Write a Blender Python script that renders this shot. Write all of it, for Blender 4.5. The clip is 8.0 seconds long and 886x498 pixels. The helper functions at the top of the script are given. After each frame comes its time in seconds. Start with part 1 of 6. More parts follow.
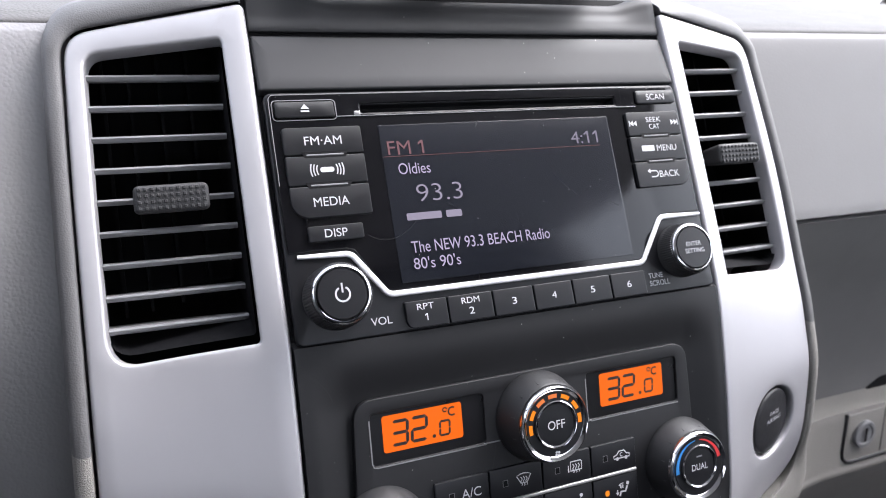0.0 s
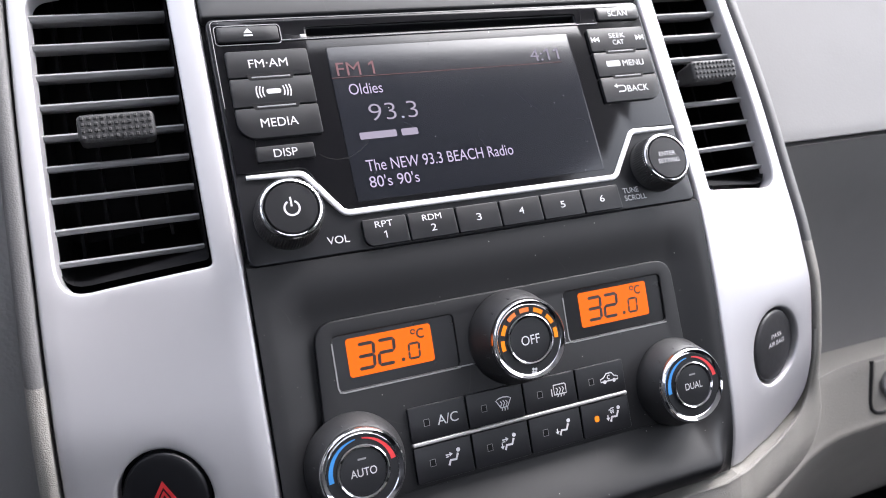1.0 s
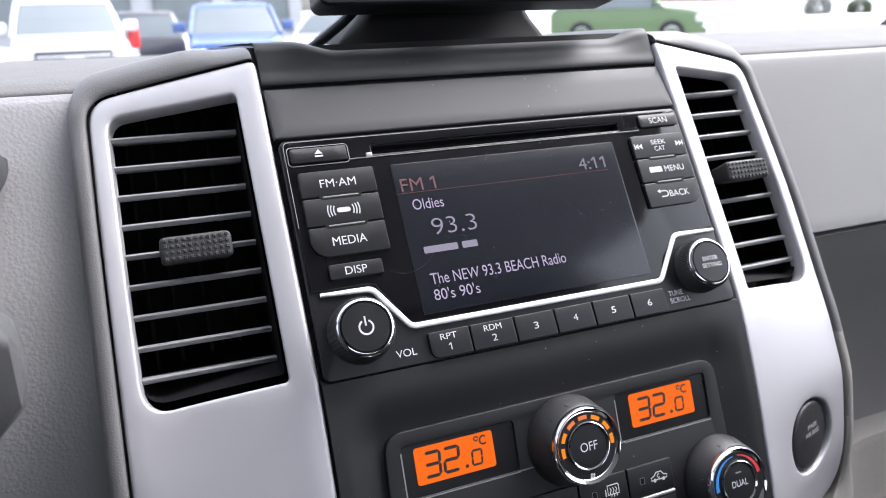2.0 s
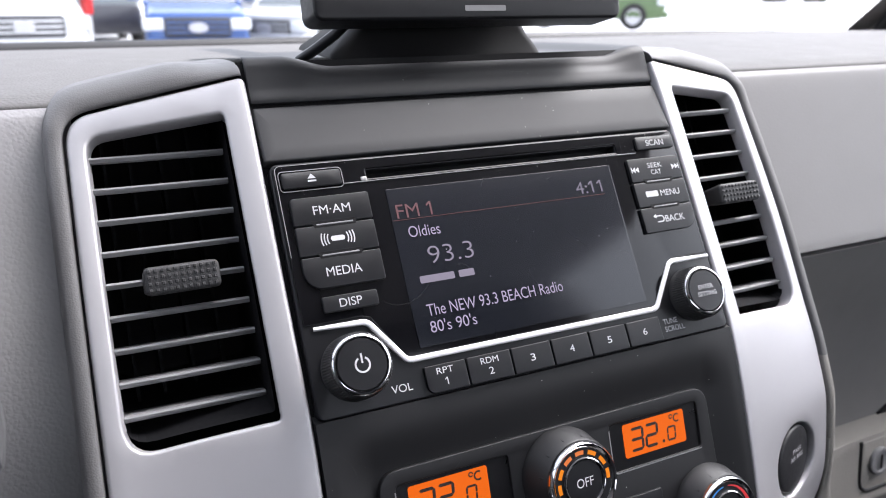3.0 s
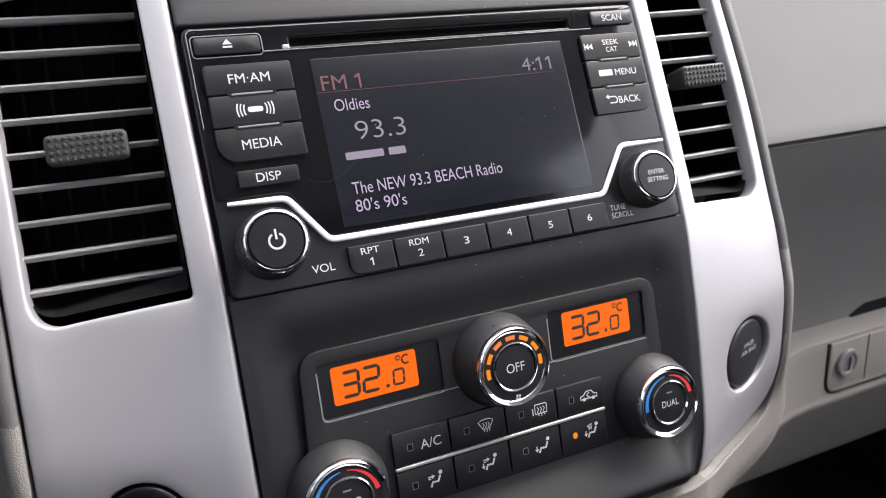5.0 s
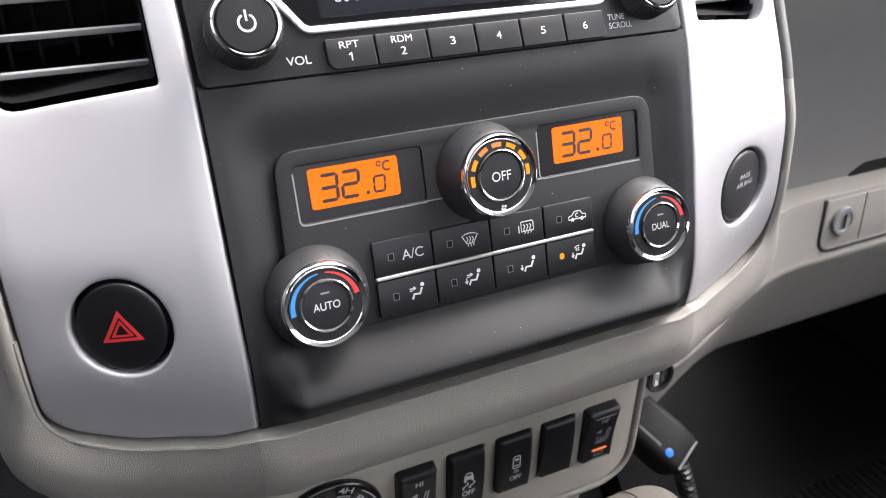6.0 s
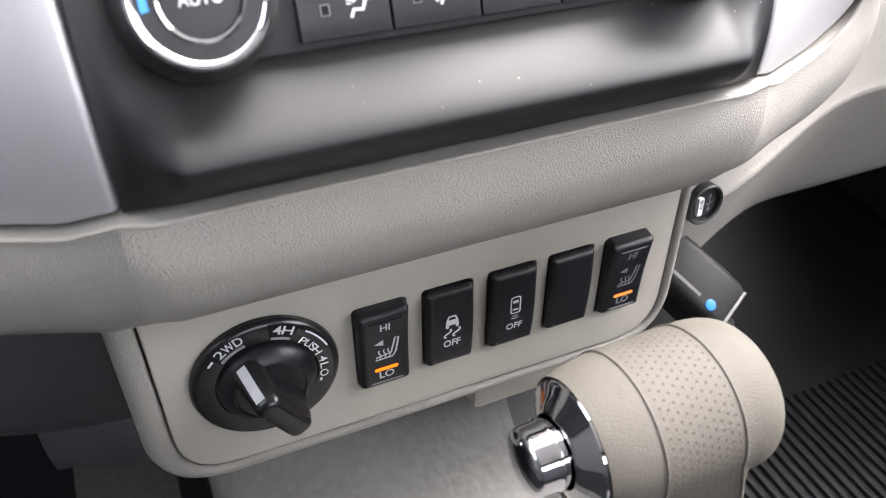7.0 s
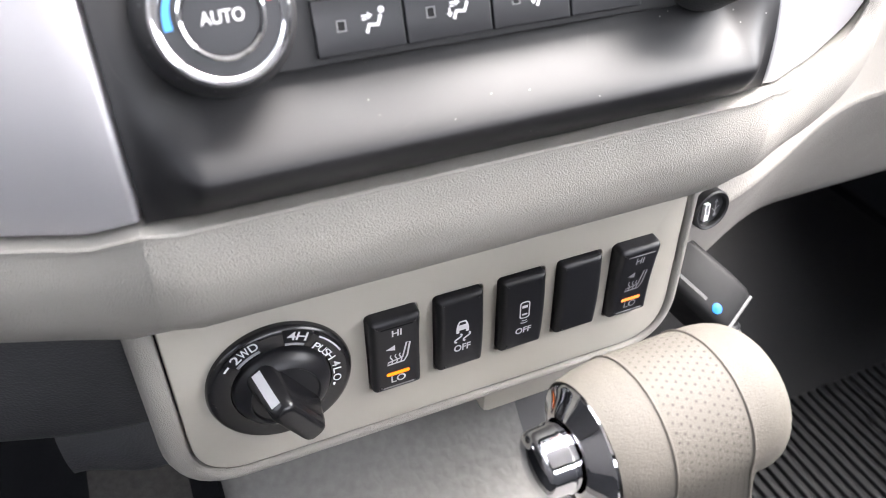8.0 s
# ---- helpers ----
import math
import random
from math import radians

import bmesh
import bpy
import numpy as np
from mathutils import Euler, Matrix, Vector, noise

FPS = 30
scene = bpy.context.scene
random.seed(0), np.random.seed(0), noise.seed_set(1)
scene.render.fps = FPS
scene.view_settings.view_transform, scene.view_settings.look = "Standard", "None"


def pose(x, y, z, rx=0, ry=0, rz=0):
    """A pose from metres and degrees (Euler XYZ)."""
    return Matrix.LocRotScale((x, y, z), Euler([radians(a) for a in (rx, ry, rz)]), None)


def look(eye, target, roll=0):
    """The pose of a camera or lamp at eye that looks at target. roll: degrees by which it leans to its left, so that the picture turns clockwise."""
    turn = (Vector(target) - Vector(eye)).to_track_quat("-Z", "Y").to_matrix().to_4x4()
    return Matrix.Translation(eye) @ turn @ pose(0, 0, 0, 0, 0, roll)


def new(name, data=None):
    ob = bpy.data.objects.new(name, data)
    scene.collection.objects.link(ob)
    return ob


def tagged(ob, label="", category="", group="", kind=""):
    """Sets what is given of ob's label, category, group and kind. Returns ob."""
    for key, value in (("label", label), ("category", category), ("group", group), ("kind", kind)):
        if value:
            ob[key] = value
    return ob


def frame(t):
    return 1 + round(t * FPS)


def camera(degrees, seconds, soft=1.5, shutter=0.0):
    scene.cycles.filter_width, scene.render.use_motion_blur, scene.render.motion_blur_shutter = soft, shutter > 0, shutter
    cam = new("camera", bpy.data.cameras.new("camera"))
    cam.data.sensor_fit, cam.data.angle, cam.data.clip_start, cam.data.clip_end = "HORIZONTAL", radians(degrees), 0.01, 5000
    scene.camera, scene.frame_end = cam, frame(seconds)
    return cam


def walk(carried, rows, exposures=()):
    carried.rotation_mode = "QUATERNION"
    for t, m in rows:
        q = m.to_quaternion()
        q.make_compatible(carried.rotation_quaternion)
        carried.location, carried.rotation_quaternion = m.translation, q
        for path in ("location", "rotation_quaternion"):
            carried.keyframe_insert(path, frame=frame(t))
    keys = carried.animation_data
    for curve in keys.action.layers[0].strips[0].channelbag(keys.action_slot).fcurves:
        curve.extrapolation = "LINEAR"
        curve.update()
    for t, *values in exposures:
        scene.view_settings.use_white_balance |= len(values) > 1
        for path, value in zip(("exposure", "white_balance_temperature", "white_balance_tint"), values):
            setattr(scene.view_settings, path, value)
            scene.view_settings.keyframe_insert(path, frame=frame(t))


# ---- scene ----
cam = camera(60.7, 8.0, soft=1.0)
ROWS = [
    (0, -0.1548, -0.2433, 0.1452, 67.42, -3.47, -23.25),
    (0.2, -0.1531, -0.2545, 0.1304, 66.89, -2.46, -23.10),
    (0.3, -0.1466, -0.2545, 0.1297, 66.67, -1.98, -23.25),
    (0.5, -0.1345, -0.2666, 0.1222, 67.27, -0.81, -23.26),
    (0.7, -0.1185, -0.2493, 0.0985, 67.82, 0.38, -23.47),
    (0.8, -0.1203, -0.2517, 0.0937, 68.68, 0.87, -23.08),
    (1, -0.1299, -0.2630, 0.0969, 70.32, 1.41, -22.35),
    (1.2, -0.1339, -0.2767, 0.1115, 71.62, 2.06, -22.07),
    (1.3, -0.1325, -0.2759, 0.1161, 71.96, 2.12, -22.04),
    (1.5, -0.1271, -0.2665, 0.1156, 72.61, 2.21, -21.92),
    (1.7, -0.1364, -0.2512, 0.1190, 72.33, 1.96, -22.50),
    (2, -0.1564, -0.2544, 0.1348, 72.26, 1.26, -23.03),
    (2.1, -0.1607, -0.2544, 0.1348, 72.40, 1.29, -23.14),
    (2.2, -0.1652, -0.2506, 0.1392, 72.05, 0.95, -23.28),
    (3.3, -0.1609, -0.2325, 0.1516, 70.55, -0.59, -26.14),
    (3.5, -0.1420, -0.2336, 0.1478, 70.73, -0.40, -26.14),
    (3.7, -0.1274, -0.2388, 0.1446, 70.82, -0.31, -26.30),
    (4, -0.1237, -0.2337, 0.1417, 70.07, -0.23, -26.30),
    (4.2, -0.1249, -0.2403, 0.1450, 69.43, -0.19, -25.89),
    (4.5, -0.1338, -0.2343, 0.1385, 67.56, -0.31, -25.25),
    (4.7, -0.1393, -0.2364, 0.1396, 66.54, -0.60, -25.31),
    (4.9, -0.1349, -0.2359, 0.1359, 65.33, -0.81, -25.11),
    (5, -0.1315, -0.2385, 0.1333, 64.09, -0.96, -24.82),
    (5.2, -0.1348, -0.2532, 0.1177, 62.35, -1.12, -24.64),
    (6.3, -0.1187, -0.2360, 0.0721, 54.18, -1.71, -24.31),
    (6.4, -0.1085, -0.2278, 0.0489, 53.27, -1.49, -23.94),
    (6.5, -0.1028, -0.2194, 0.0304, 52.52, -1.56, -23.90),
    (6.6, -0.0982, -0.2125, 0.0119, 52.00, -1.52, -24.28),
    (6.7, -0.0923, -0.2088, 0.0002, 51.52, -1.45, -24.00),
    (6.8, -0.0910, -0.2067, -0.0047, 50.77, -1.59, -23.83),
    (7, -0.0906, -0.2067, -0.0039, 49.92, -1.38, -23.65),
    (7.5, -0.0914, -0.2064, -0.0030, 48.86, -1.21, -23.70),
    (8, -0.0940, -0.2078, 0.0007, 50.00, -1.05, -23.55),
]
EXPOSURES = [(0.0, 2.80, 6220, 15), (1.0, 3.13, 6300, 15), (2.0, 2.72, 6220, 15), (3.5, 2.60, 6380, 15), (5.0, 2.76, 6580, 15), (6.3, 3.65, 6640, 14), (6.6, 3.78, 6620, 14), (7.0, 4.36, 6620, 14), (8.0, 4.84, 6620, 14)]
walk(cam, [(t, pose(x, y, z, rx, ry, rz)) for t, x, y, z, rx, ry, rz in ROWS], EXPOSURES)
from mathutils.geometry import delaunay_2d_cdt

cam.data.dof.use_dof = True
cam.data.dof.focus_distance = 0.30
cam.data.dof.aperture_fstop = 15.0

# ---------------------------------------------------------------- world and light
world = bpy.data.worlds.new("overcast_sky")
scene.world = world
world.use_nodes = True
wn = world.node_tree
wn.nodes.clear()
sky = wn.nodes.new("ShaderNodeTexSky")
sky.sky_type = "NISHITA"
sky.sun_disc = False
sky.sun_elevation, sky.sun_rotation = radians(56.5), radians(90)
sky.air_density, sky.dust_density, sky.ozone_density = 1.0, 4.0, 1.0
soft_sky = wn.nodes.new("ShaderNodeHueSaturation")
soft_sky.inputs["Saturation"].default_value = 0.28
bg = wn.nodes.new("ShaderNodeBackground")
bg.inputs["Strength"].default_value = 0.15
wout = wn.nodes.new("ShaderNodeOutputWorld")
wn.links.new(sky.outputs[0], soft_sky.inputs["Color"])
wn.links.new(soft_sky.outputs[0], bg.inputs["Color"])
wn.links.new(bg.outputs[0], wout.inputs["Surface"])

sun_data = bpy.data.lights.new("sun", "SUN")
sun_data.energy, sun_data.angle, sun_data.color = 0.22, radians(40), (1.0, 0.97, 0.93)
sun = new("sun", sun_data)
sun.matrix_world = look((0, 0, 0), (-0.55, 0.0, -0.835))


# ---------------------------------------------------------------- materials
def rgb(c):
    return (*c, 1.0) if len(c) == 3 else c


def surface(name, color, rough=0.5, metal=0.0, vary=0.12, scale=60.0, bump=0.0, grain="noise", grain_scale=900.0,
            coat=0.0, rough_vary=0.08, spec=0.5, island=0.0, sub=0.0):
    """A painted, moulded or covered surface: colour drifting at one scale, grain and relief at another."""
    m = bpy.data.materials.new(name)
    m.use_nodes = True
    nt = m.node_tree
    b = nt.nodes["Principled BSDF"]
    co = nt.nodes.new("ShaderNodeTexCoord")
    drift = nt.nodes.new("ShaderNodeTexNoise")
    drift.inputs["Scale"].default_value, drift.inputs["Detail"].default_value = scale, 5.0
    nt.links.new(co.outputs["Object"], drift.inputs["Vector"])
    ramp = nt.nodes.new("ShaderNodeMix")
    ramp.data_type = "RGBA"
    ramp.inputs["A"].default_value = rgb([c * (1 - vary) for c in color])
    ramp.inputs["B"].default_value = rgb([min(1, c * (1 + vary)) for c in color])
    nt.links.new(drift.outputs["Fac"], ramp.inputs["Factor"])
    nt.links.new(ramp.outputs["Result"], b.inputs["Base Color"])
    rr = nt.nodes.new("ShaderNodeMapRange")
    rr.inputs["To Min"].default_value, rr.inputs["To Max"].default_value = max(0.02, rough - rough_vary), min(1, rough + rough_vary)
    fine = nt.nodes.new("ShaderNodeTexNoise")
    fine.inputs["Scale"].default_value, fine.inputs["Detail"].default_value = scale * 5, 4.0
    nt.links.new(co.outputs["Object"], fine.inputs["Vector"])
    nt.links.new(fine.outputs["Fac"], rr.inputs["Value"])
    nt.links.new(rr.outputs["Result"], b.inputs["Roughness"])
    b.inputs["Metallic"].default_value = metal
    b.inputs["Specular IOR Level"].default_value = spec
    b.inputs["Coat Weight"].default_value = coat
    b.inputs["Coat Roughness"].default_value = 0.06
    if bump:
        bn = nt.nodes.new("ShaderNodeBump")
        bn.inputs["Strength"].default_value = min(1.0, bump)
        bn.inputs["Distance"].default_value = 0.0004
        if grain == "leather":
            warp = nt.nodes.new("ShaderNodeTexNoise")
            warp.inputs["Scale"].default_value, warp.inputs["Detail"].default_value = grain_scale * 0.6, 2.0
            nt.links.new(co.outputs["Object"], warp.inputs["Vector"])
            mixv = nt.nodes.new("ShaderNodeVectorMath")
            mixv.operation = "MULTIPLY_ADD"
            mixv.inputs[1].default_value = (0.8 / grain_scale,) * 3
            nt.links.new(warp.outputs["Color"], mixv.inputs[0])
            nt.links.new(co.outputs["Object"], mixv.inputs[2])
            g = nt.nodes.new("ShaderNodeTexVoronoi")
            g.feature = "SMOOTH_F1"
            g.inputs["Scale"].default_value = grain_scale
            g.inputs["Smoothness"].default_value = 0.35
            nt.links.new(mixv.outputs[0], g.inputs["Vector"])
            inv = nt.nodes.new("ShaderNodeMath")
            inv.operation = "SUBTRACT"
            inv.inputs[0].default_value = 1.0
            nt.links.new(g.outputs["Distance"], inv.inputs[1])
            nt.links.new(inv.outputs[0], bn.inputs["Height"])
        else:
            g = nt.nodes.new("ShaderNodeTexNoise")
            g.inputs["Scale"].default_value, g.inputs["Detail"].default_value = grain_scale, 3.0
            nt.links.new(co.outputs["Object"], g.inputs["Vector"])
            nt.links.new(g.outputs["Fac"], bn.inputs["Height"])
        nt.links.new(bn.outputs["Normal"], b.inputs["Normal"])
    return m


def glowing(name, color, strength, base=(0.02, 0.02, 0.02)):
    m = bpy.data.materials.new(name)
    m.use_nodes = True
    b = m.node_tree.nodes["Principled BSDF"]
    b.inputs["Base Color"].default_value = rgb(base)
    b.inputs["Roughness"].default_value = 0.5
    b.inputs["Specular IOR Level"].default_value = 0.15
    b.inputs["Emission Color"].default_value = rgb(color)
    b.inputs["Emission Strength"].default_value = strength
    return m


def glazing(name, tint=(1, 1, 1), rough=0.0):
    m = bpy.data.materials.new(name)
    m.use_nodes = True
    nt = m.node_tree
    nt.nodes.clear()
    out = nt.nodes.new("ShaderNodeOutputMaterial")
    clear = nt.nodes.new("ShaderNodeBsdfTransparent")
    clear.inputs["Color"].default_value = rgb(tint)
    gloss = nt.nodes.new("ShaderNodeBsdfGlossy")
    gloss.inputs["Roughness"].default_value = rough
    mix = nt.nodes.new("ShaderNodeMixShader")
    mix.inputs[0].default_value = 0.06
    nt.links.new(clear.outputs[0], mix.inputs[1])
    nt.links.new(gloss.outputs[0], mix.inputs[2])
    nt.links.new(mix.outputs[0], out.inputs["Surface"])
    return m


def dusty_black(name, color, rough, hairs=0.22, spec=0.5):
    """Glossy black plastic with specks of dust and hairline scratches."""
    m = surface(name, color, rough, vary=0.1, scale=30, rough_vary=0.03, spec=spec)
    nt = m.node_tree
    b = nt.nodes["Principled BSDF"]
    old = b.inputs["Base Color"].links[0].from_socket
    co = nt.nodes.new("ShaderNodeTexCoord")
    dust = nt.nodes.new("ShaderNodeTexVoronoi")
    dust.inputs["Scale"].default_value = 260.0
    nt.links.new(co.outputs["Object"], dust.inputs["Vector"])
    few = nt.nodes.new("ShaderNodeTexNoise")
    few.inputs["Scale"].default_value = 140.0
    nt.links.new(co.outputs["Object"], few.inputs["Vector"])
    speck = nt.nodes.new("ShaderNodeMapRange")
    speck.inputs["From Min"].default_value, speck.inputs["From Max"].default_value = 0.07, 0.03
    nt.links.new(dust.outputs["Distance"], speck.inputs["Value"])
    gate = nt.nodes.new("ShaderNodeMapRange")
    gate.inputs["From Min"].default_value, gate.inputs["From Max"].default_value = 0.53, 0.60
    nt.links.new(few.outputs["Fac"], gate.inputs["Value"])
    both = nt.nodes.new("ShaderNodeMath")
    both.operation = "MULTIPLY"
    nt.links.new(speck.outputs[0], both.inputs[0])
    nt.links.new(gate.outputs[0], both.inputs[1])
    hair = nt.nodes.new("ShaderNodeTexNoise")
    hair.inputs["Scale"].default_value, hair.inputs["Detail"].default_value = 22.0, 0.0
    nt.links.new(co.outputs["Object"], hair.inputs["Vector"])
    away = nt.nodes.new("ShaderNodeMath")
    away.operation = "SUBTRACT"
    away.inputs[1].default_value = 0.52
    nt.links.new(hair.outputs["Fac"], away.inputs[0])
    far = nt.nodes.new("ShaderNodeMath")
    far.operation = "ABSOLUTE"
    nt.links.new(away.outputs[0], far.inputs[0])
    thin = nt.nodes.new("ShaderNodeMapRange")
    thin.inputs["From Min"].default_value, thin.inputs["From Max"].default_value = 0.0022, 0.0006
    thin.inputs["To Max"].default_value = hairs
    nt.links.new(far.outputs[0], thin.inputs["Value"])
    patch = nt.nodes.new("ShaderNodeTexNoise")
    patch.inputs["Scale"].default_value = 45.0
    nt.links.new(co.outputs["Object"], patch.inputs["Vector"])
    here = nt.nodes.new("ShaderNodeMapRange")
    here.inputs["From Min"].default_value, here.inputs["From Max"].default_value = 0.52, 0.62
    nt.links.new(patch.outputs["Fac"], here.inputs["Value"])
    scratch = nt.nodes.new("ShaderNodeMath")
    scratch.operation = "MULTIPLY"
    nt.links.new(thin.outputs[0], scratch.inputs[0])
    nt.links.new(here.outputs[0], scratch.inputs[1])
    most = nt.nodes.new("ShaderNodeMath")
    most.operation = "MAXIMUM"
    nt.links.new(both.outputs[0], most.inputs[0])
    nt.links.new(scratch.outputs[0], most.inputs[1])
    both = most
    mix = nt.nodes.new("ShaderNodeMix")
    mix.data_type = "RGBA"
    mix.inputs["B"].default_value = (0.35, 0.34, 0.33, 1)
    nt.links.new(both.outputs[0], mix.inputs["Factor"])
    nt.links.new(old, mix.inputs["A"])
    nt.links.new(mix.outputs["Result"], b.inputs["Base Color"])
    return m


BLACK_SOFT = surface("soft black plastic", (0.014, 0.014, 0.015), 0.48, bump=0.25, grain_scale=2600, vary=0.15, scale=25)
BLACK_PANEL = dusty_black("charcoal moulded plastic", (0.0060, 0.0061, 0.0072), 0.50, 0.03, 0.42)
LID = dusty_black("charcoal lid plastic", (0.0118, 0.0122, 0.0142), 0.52, 0.03, 0.45)
BLACK_GRAIN = surface("black grained plastic", (0.030, 0.030, 0.031), 0.50, bump=0.5, grain_scale=1500, vary=0.15, scale=25)
BLACK_GLOSS = dusty_black("glossy black plastic", (0.004, 0.004, 0.005), 0.10, 0.05, 0.38)
BLACK_DEEP = surface("black duct plastic", (0.0050, 0.0050, 0.0060), 0.6, vary=0.2, spec=0.15)
MATT = surface("matt black mount", (0.004, 0.004, 0.0045), 0.55, vary=0.2, spec=0.2)
SLAT = surface("dark grey slat plastic", (0.20, 0.20, 0.206), 0.42, bump=0.2, grain_scale=2500, vary=0.1)
BUTTON = surface("black button plastic", (0.0085, 0.0088, 0.0105), 0.36, spec=0.36, bump=0.1, grain_scale=3000, vary=0.12, scale=60)
SCREEN = dusty_black("display glass", (0.0088, 0.0100, 0.0138), 0.15, 0.06)
SILVER = surface("satin silver paint", (0.490, 0.484, 0.500), 0.48, metal=0.62, vary=0.03, scale=25, bump=0.06, grain_scale=6000, rough_vary=0.04)
SATIN = surface("satin grey bar", (0.42, 0.415, 0.41), 0.35, metal=0.6, vary=0.05)
CHROME = surface("chrome", (0.76, 0.76, 0.78), 0.08, metal=1.0, vary=0.03, scale=80, rough_vary=0.03)
POLISHED = surface("polished chrome", (0.74, 0.74, 0.76), 0.045, metal=1.0, vary=0.03, scale=80, rough_vary=0.02)
BRIGHT = surface("bright silver strip", (0.78, 0.78, 0.80), 0.32, metal=0.15, vary=0.02)
GREIGE = surface("grey-beige moulded trim", (0.232, 0.221, 0.203), 0.50, bump=0.85, grain="leather", grain_scale=2500, vary=0.06, scale=30)
RIM_GREY = surface("grey moulded rim", (0.112, 0.110, 0.110), 0.50, bump=0.25, grain="leather", grain_scale=1500, vary=0.06, scale=30)
PLATE = surface("smooth grey-beige plate", (0.328, 0.311, 0.272), 0.42, bump=0.15, grain_scale=2500, vary=0.04, scale=40)
PAD = surface("grey grained dash pad", (0.25, 0.246, 0.250), 0.46, bump=0.45, grain="leather", grain_scale=640, vary=0.06, scale=15)
PAD_SMOOTH = surface("grey satin dash pad", (0.168, 0.165, 0.164), 0.5, spec=0.35, bump=0.09, grain="leather", grain_scale=900, vary=0.05, scale=15)
DASH_TOP = surface("grey soft dash top", (0.125, 0.122, 0.120), 0.6, bump=0.5, grain="leather", grain_scale=800, vary=0.05, scale=12, spec=0.15)
LOWER = surface("grey-beige lower dash", (0.25, 0.238, 0.22), 0.5, bump=0.4, grain="leather", grain_scale=900, vary=0.05, scale=12)
DARK_LOWER = surface("dark grey lower dash", (0.036, 0.037, 0.040), 0.55, bump=0.5, grain="leather", grain_scale=800, vary=0.08, scale=15)
LEATHER = surface("cream leather", (0.086, 0.079, 0.068), 0.6, spec=0.18, bump=0.4, grain="leather", grain_scale=2800, vary=0.05, scale=40)
STITCH = surface("cream stitching", (0.068, 0.060, 0.050), 0.7, vary=0.2, scale=400)
HOLE = surface("perforation lining", (0.040, 0.034, 0.028), 0.8, vary=0.1)
WHITE = surface("white legend print", (0.52, 0.52, 0.54), 0.5, vary=0.04)
GREY_PRINT = surface("pale grey legend print", (0.50, 0.50, 0.52), 0.5, vary=0.05)
DIM_PRINT = surface("dim grey legend print", (0.16, 0.16, 0.17), 0.5, vary=0.2, scale=300)
RED = surface("red legend print", (0.62, 0.035, 0.04), 0.45, vary=0.08)
BLUE = surface("blue legend print", (0.03, 0.22, 0.55), 0.45, vary=0.08)
ORANGE_LCD = glowing("orange backlit display", (1.0, 0.165, 0.004), 0.128, (0.10, 0.016, 0.0005))
WINDOW = surface("smoked display window", (0.006, 0.006, 0.007), 0.30, vary=0.1, scale=30, spec=0.3)
AMBER = glowing("amber lamp", (1.0, 0.28, 0.010), 0.12, (0.15, 0.05, 0.005))
BAR_LAMP = glowing("orange switch lamp", (1.0, 0.19, 0.008), 0.10, (0.15, 0.04, 0.005))
AMBER_DIM = glowing("dim amber glow", (1.0, 0.22, 0.04), 0.08, (0.25, 0.09, 0.03))
LCD_INK = surface("display ink", (0.012, 0.006, 0.004), 0.5, vary=0.1)
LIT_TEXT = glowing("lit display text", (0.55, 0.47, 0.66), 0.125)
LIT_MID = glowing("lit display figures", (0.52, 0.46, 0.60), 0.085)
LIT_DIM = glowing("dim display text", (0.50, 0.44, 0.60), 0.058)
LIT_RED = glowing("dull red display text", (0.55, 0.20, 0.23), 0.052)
BLUE_LED = glowing("blue lamp", (0.015, 0.25, 1.0), 0.10)
KNOB = surface("glossy knob plastic", (0.008, 0.008, 0.009), 0.24, bump=0.05, grain_scale=3000, vary=0.1)
HORN = surface("grey column plastic", (0.085, 0.085, 0.088), 0.45, bump=0.2, grain_scale=1500, vary=0.08)
RUBBER = surface("black rubber", (0.008, 0.0083, 0.009), 0.5, bump=0.3, grain_scale=900, vary=0.2, spec=0.3)
CARPET = surface("black carpet", (0.0078, 0.0085, 0.0100), 0.95, bump=1.0, grain_scale=500, vary=0.4, scale=300, spec=0.06)
CONSOLE = surface("grey console lining", (0.100, 0.097, 0.092), 0.6, bump=1.0, grain="leather", grain_scale=190, vary=0.30, scale=210)
TUNNEL = surface("fuzzy grey carpet", (0.062, 0.060, 0.057), 0.95, bump=1.0, grain_scale=1100, vary=0.45, scale=260, spec=0.1)
LINER = surface("pale grey headliner", (0.45, 0.44, 0.425), 0.9, bump=0.4, grain_scale=500, vary=0.05)
DOOR = surface("dark grey door trim", (0.34, 0.32, 0.30), 0.6, bump=0.4, grain_scale=500, vary=0.08)
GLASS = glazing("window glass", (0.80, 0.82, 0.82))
SIDE_GLASS = glazing("door glass", (0.66, 0.68, 0.68))
CAR_GLASS = surface("dark car glass", (0.12, 0.14, 0.15), 0.08, vary=0.1, scale=2, spec=0.8)
TYRE = surface("tyre rubber", (0.02, 0.02, 0.02), 0.8, vary=0.2, scale=8)
RIM = surface("alloy wheel", (0.5, 0.5, 0.52), 0.35, metal=0.8, vary=0.1, scale=8)
PAINT_WHITE = surface("white car paint", (0.62, 0.63, 0.64), 0.3, coat=0.6, vary=0.03, scale=2)
PAINT_BLUE = surface("blue car paint", (0.025, 0.075, 0.24), 0.3, coat=0.6, vary=0.05, scale=2)
PAINT_GREEN = surface("green car paint", (0.085, 0.14, 0.055), 0.4, coat=0.4, vary=0.05, scale=2)
PAINT_GREY = surface("silver-grey car paint", (0.35, 0.36, 0.38), 0.3, coat=0.6, vary=0.05, scale=2)
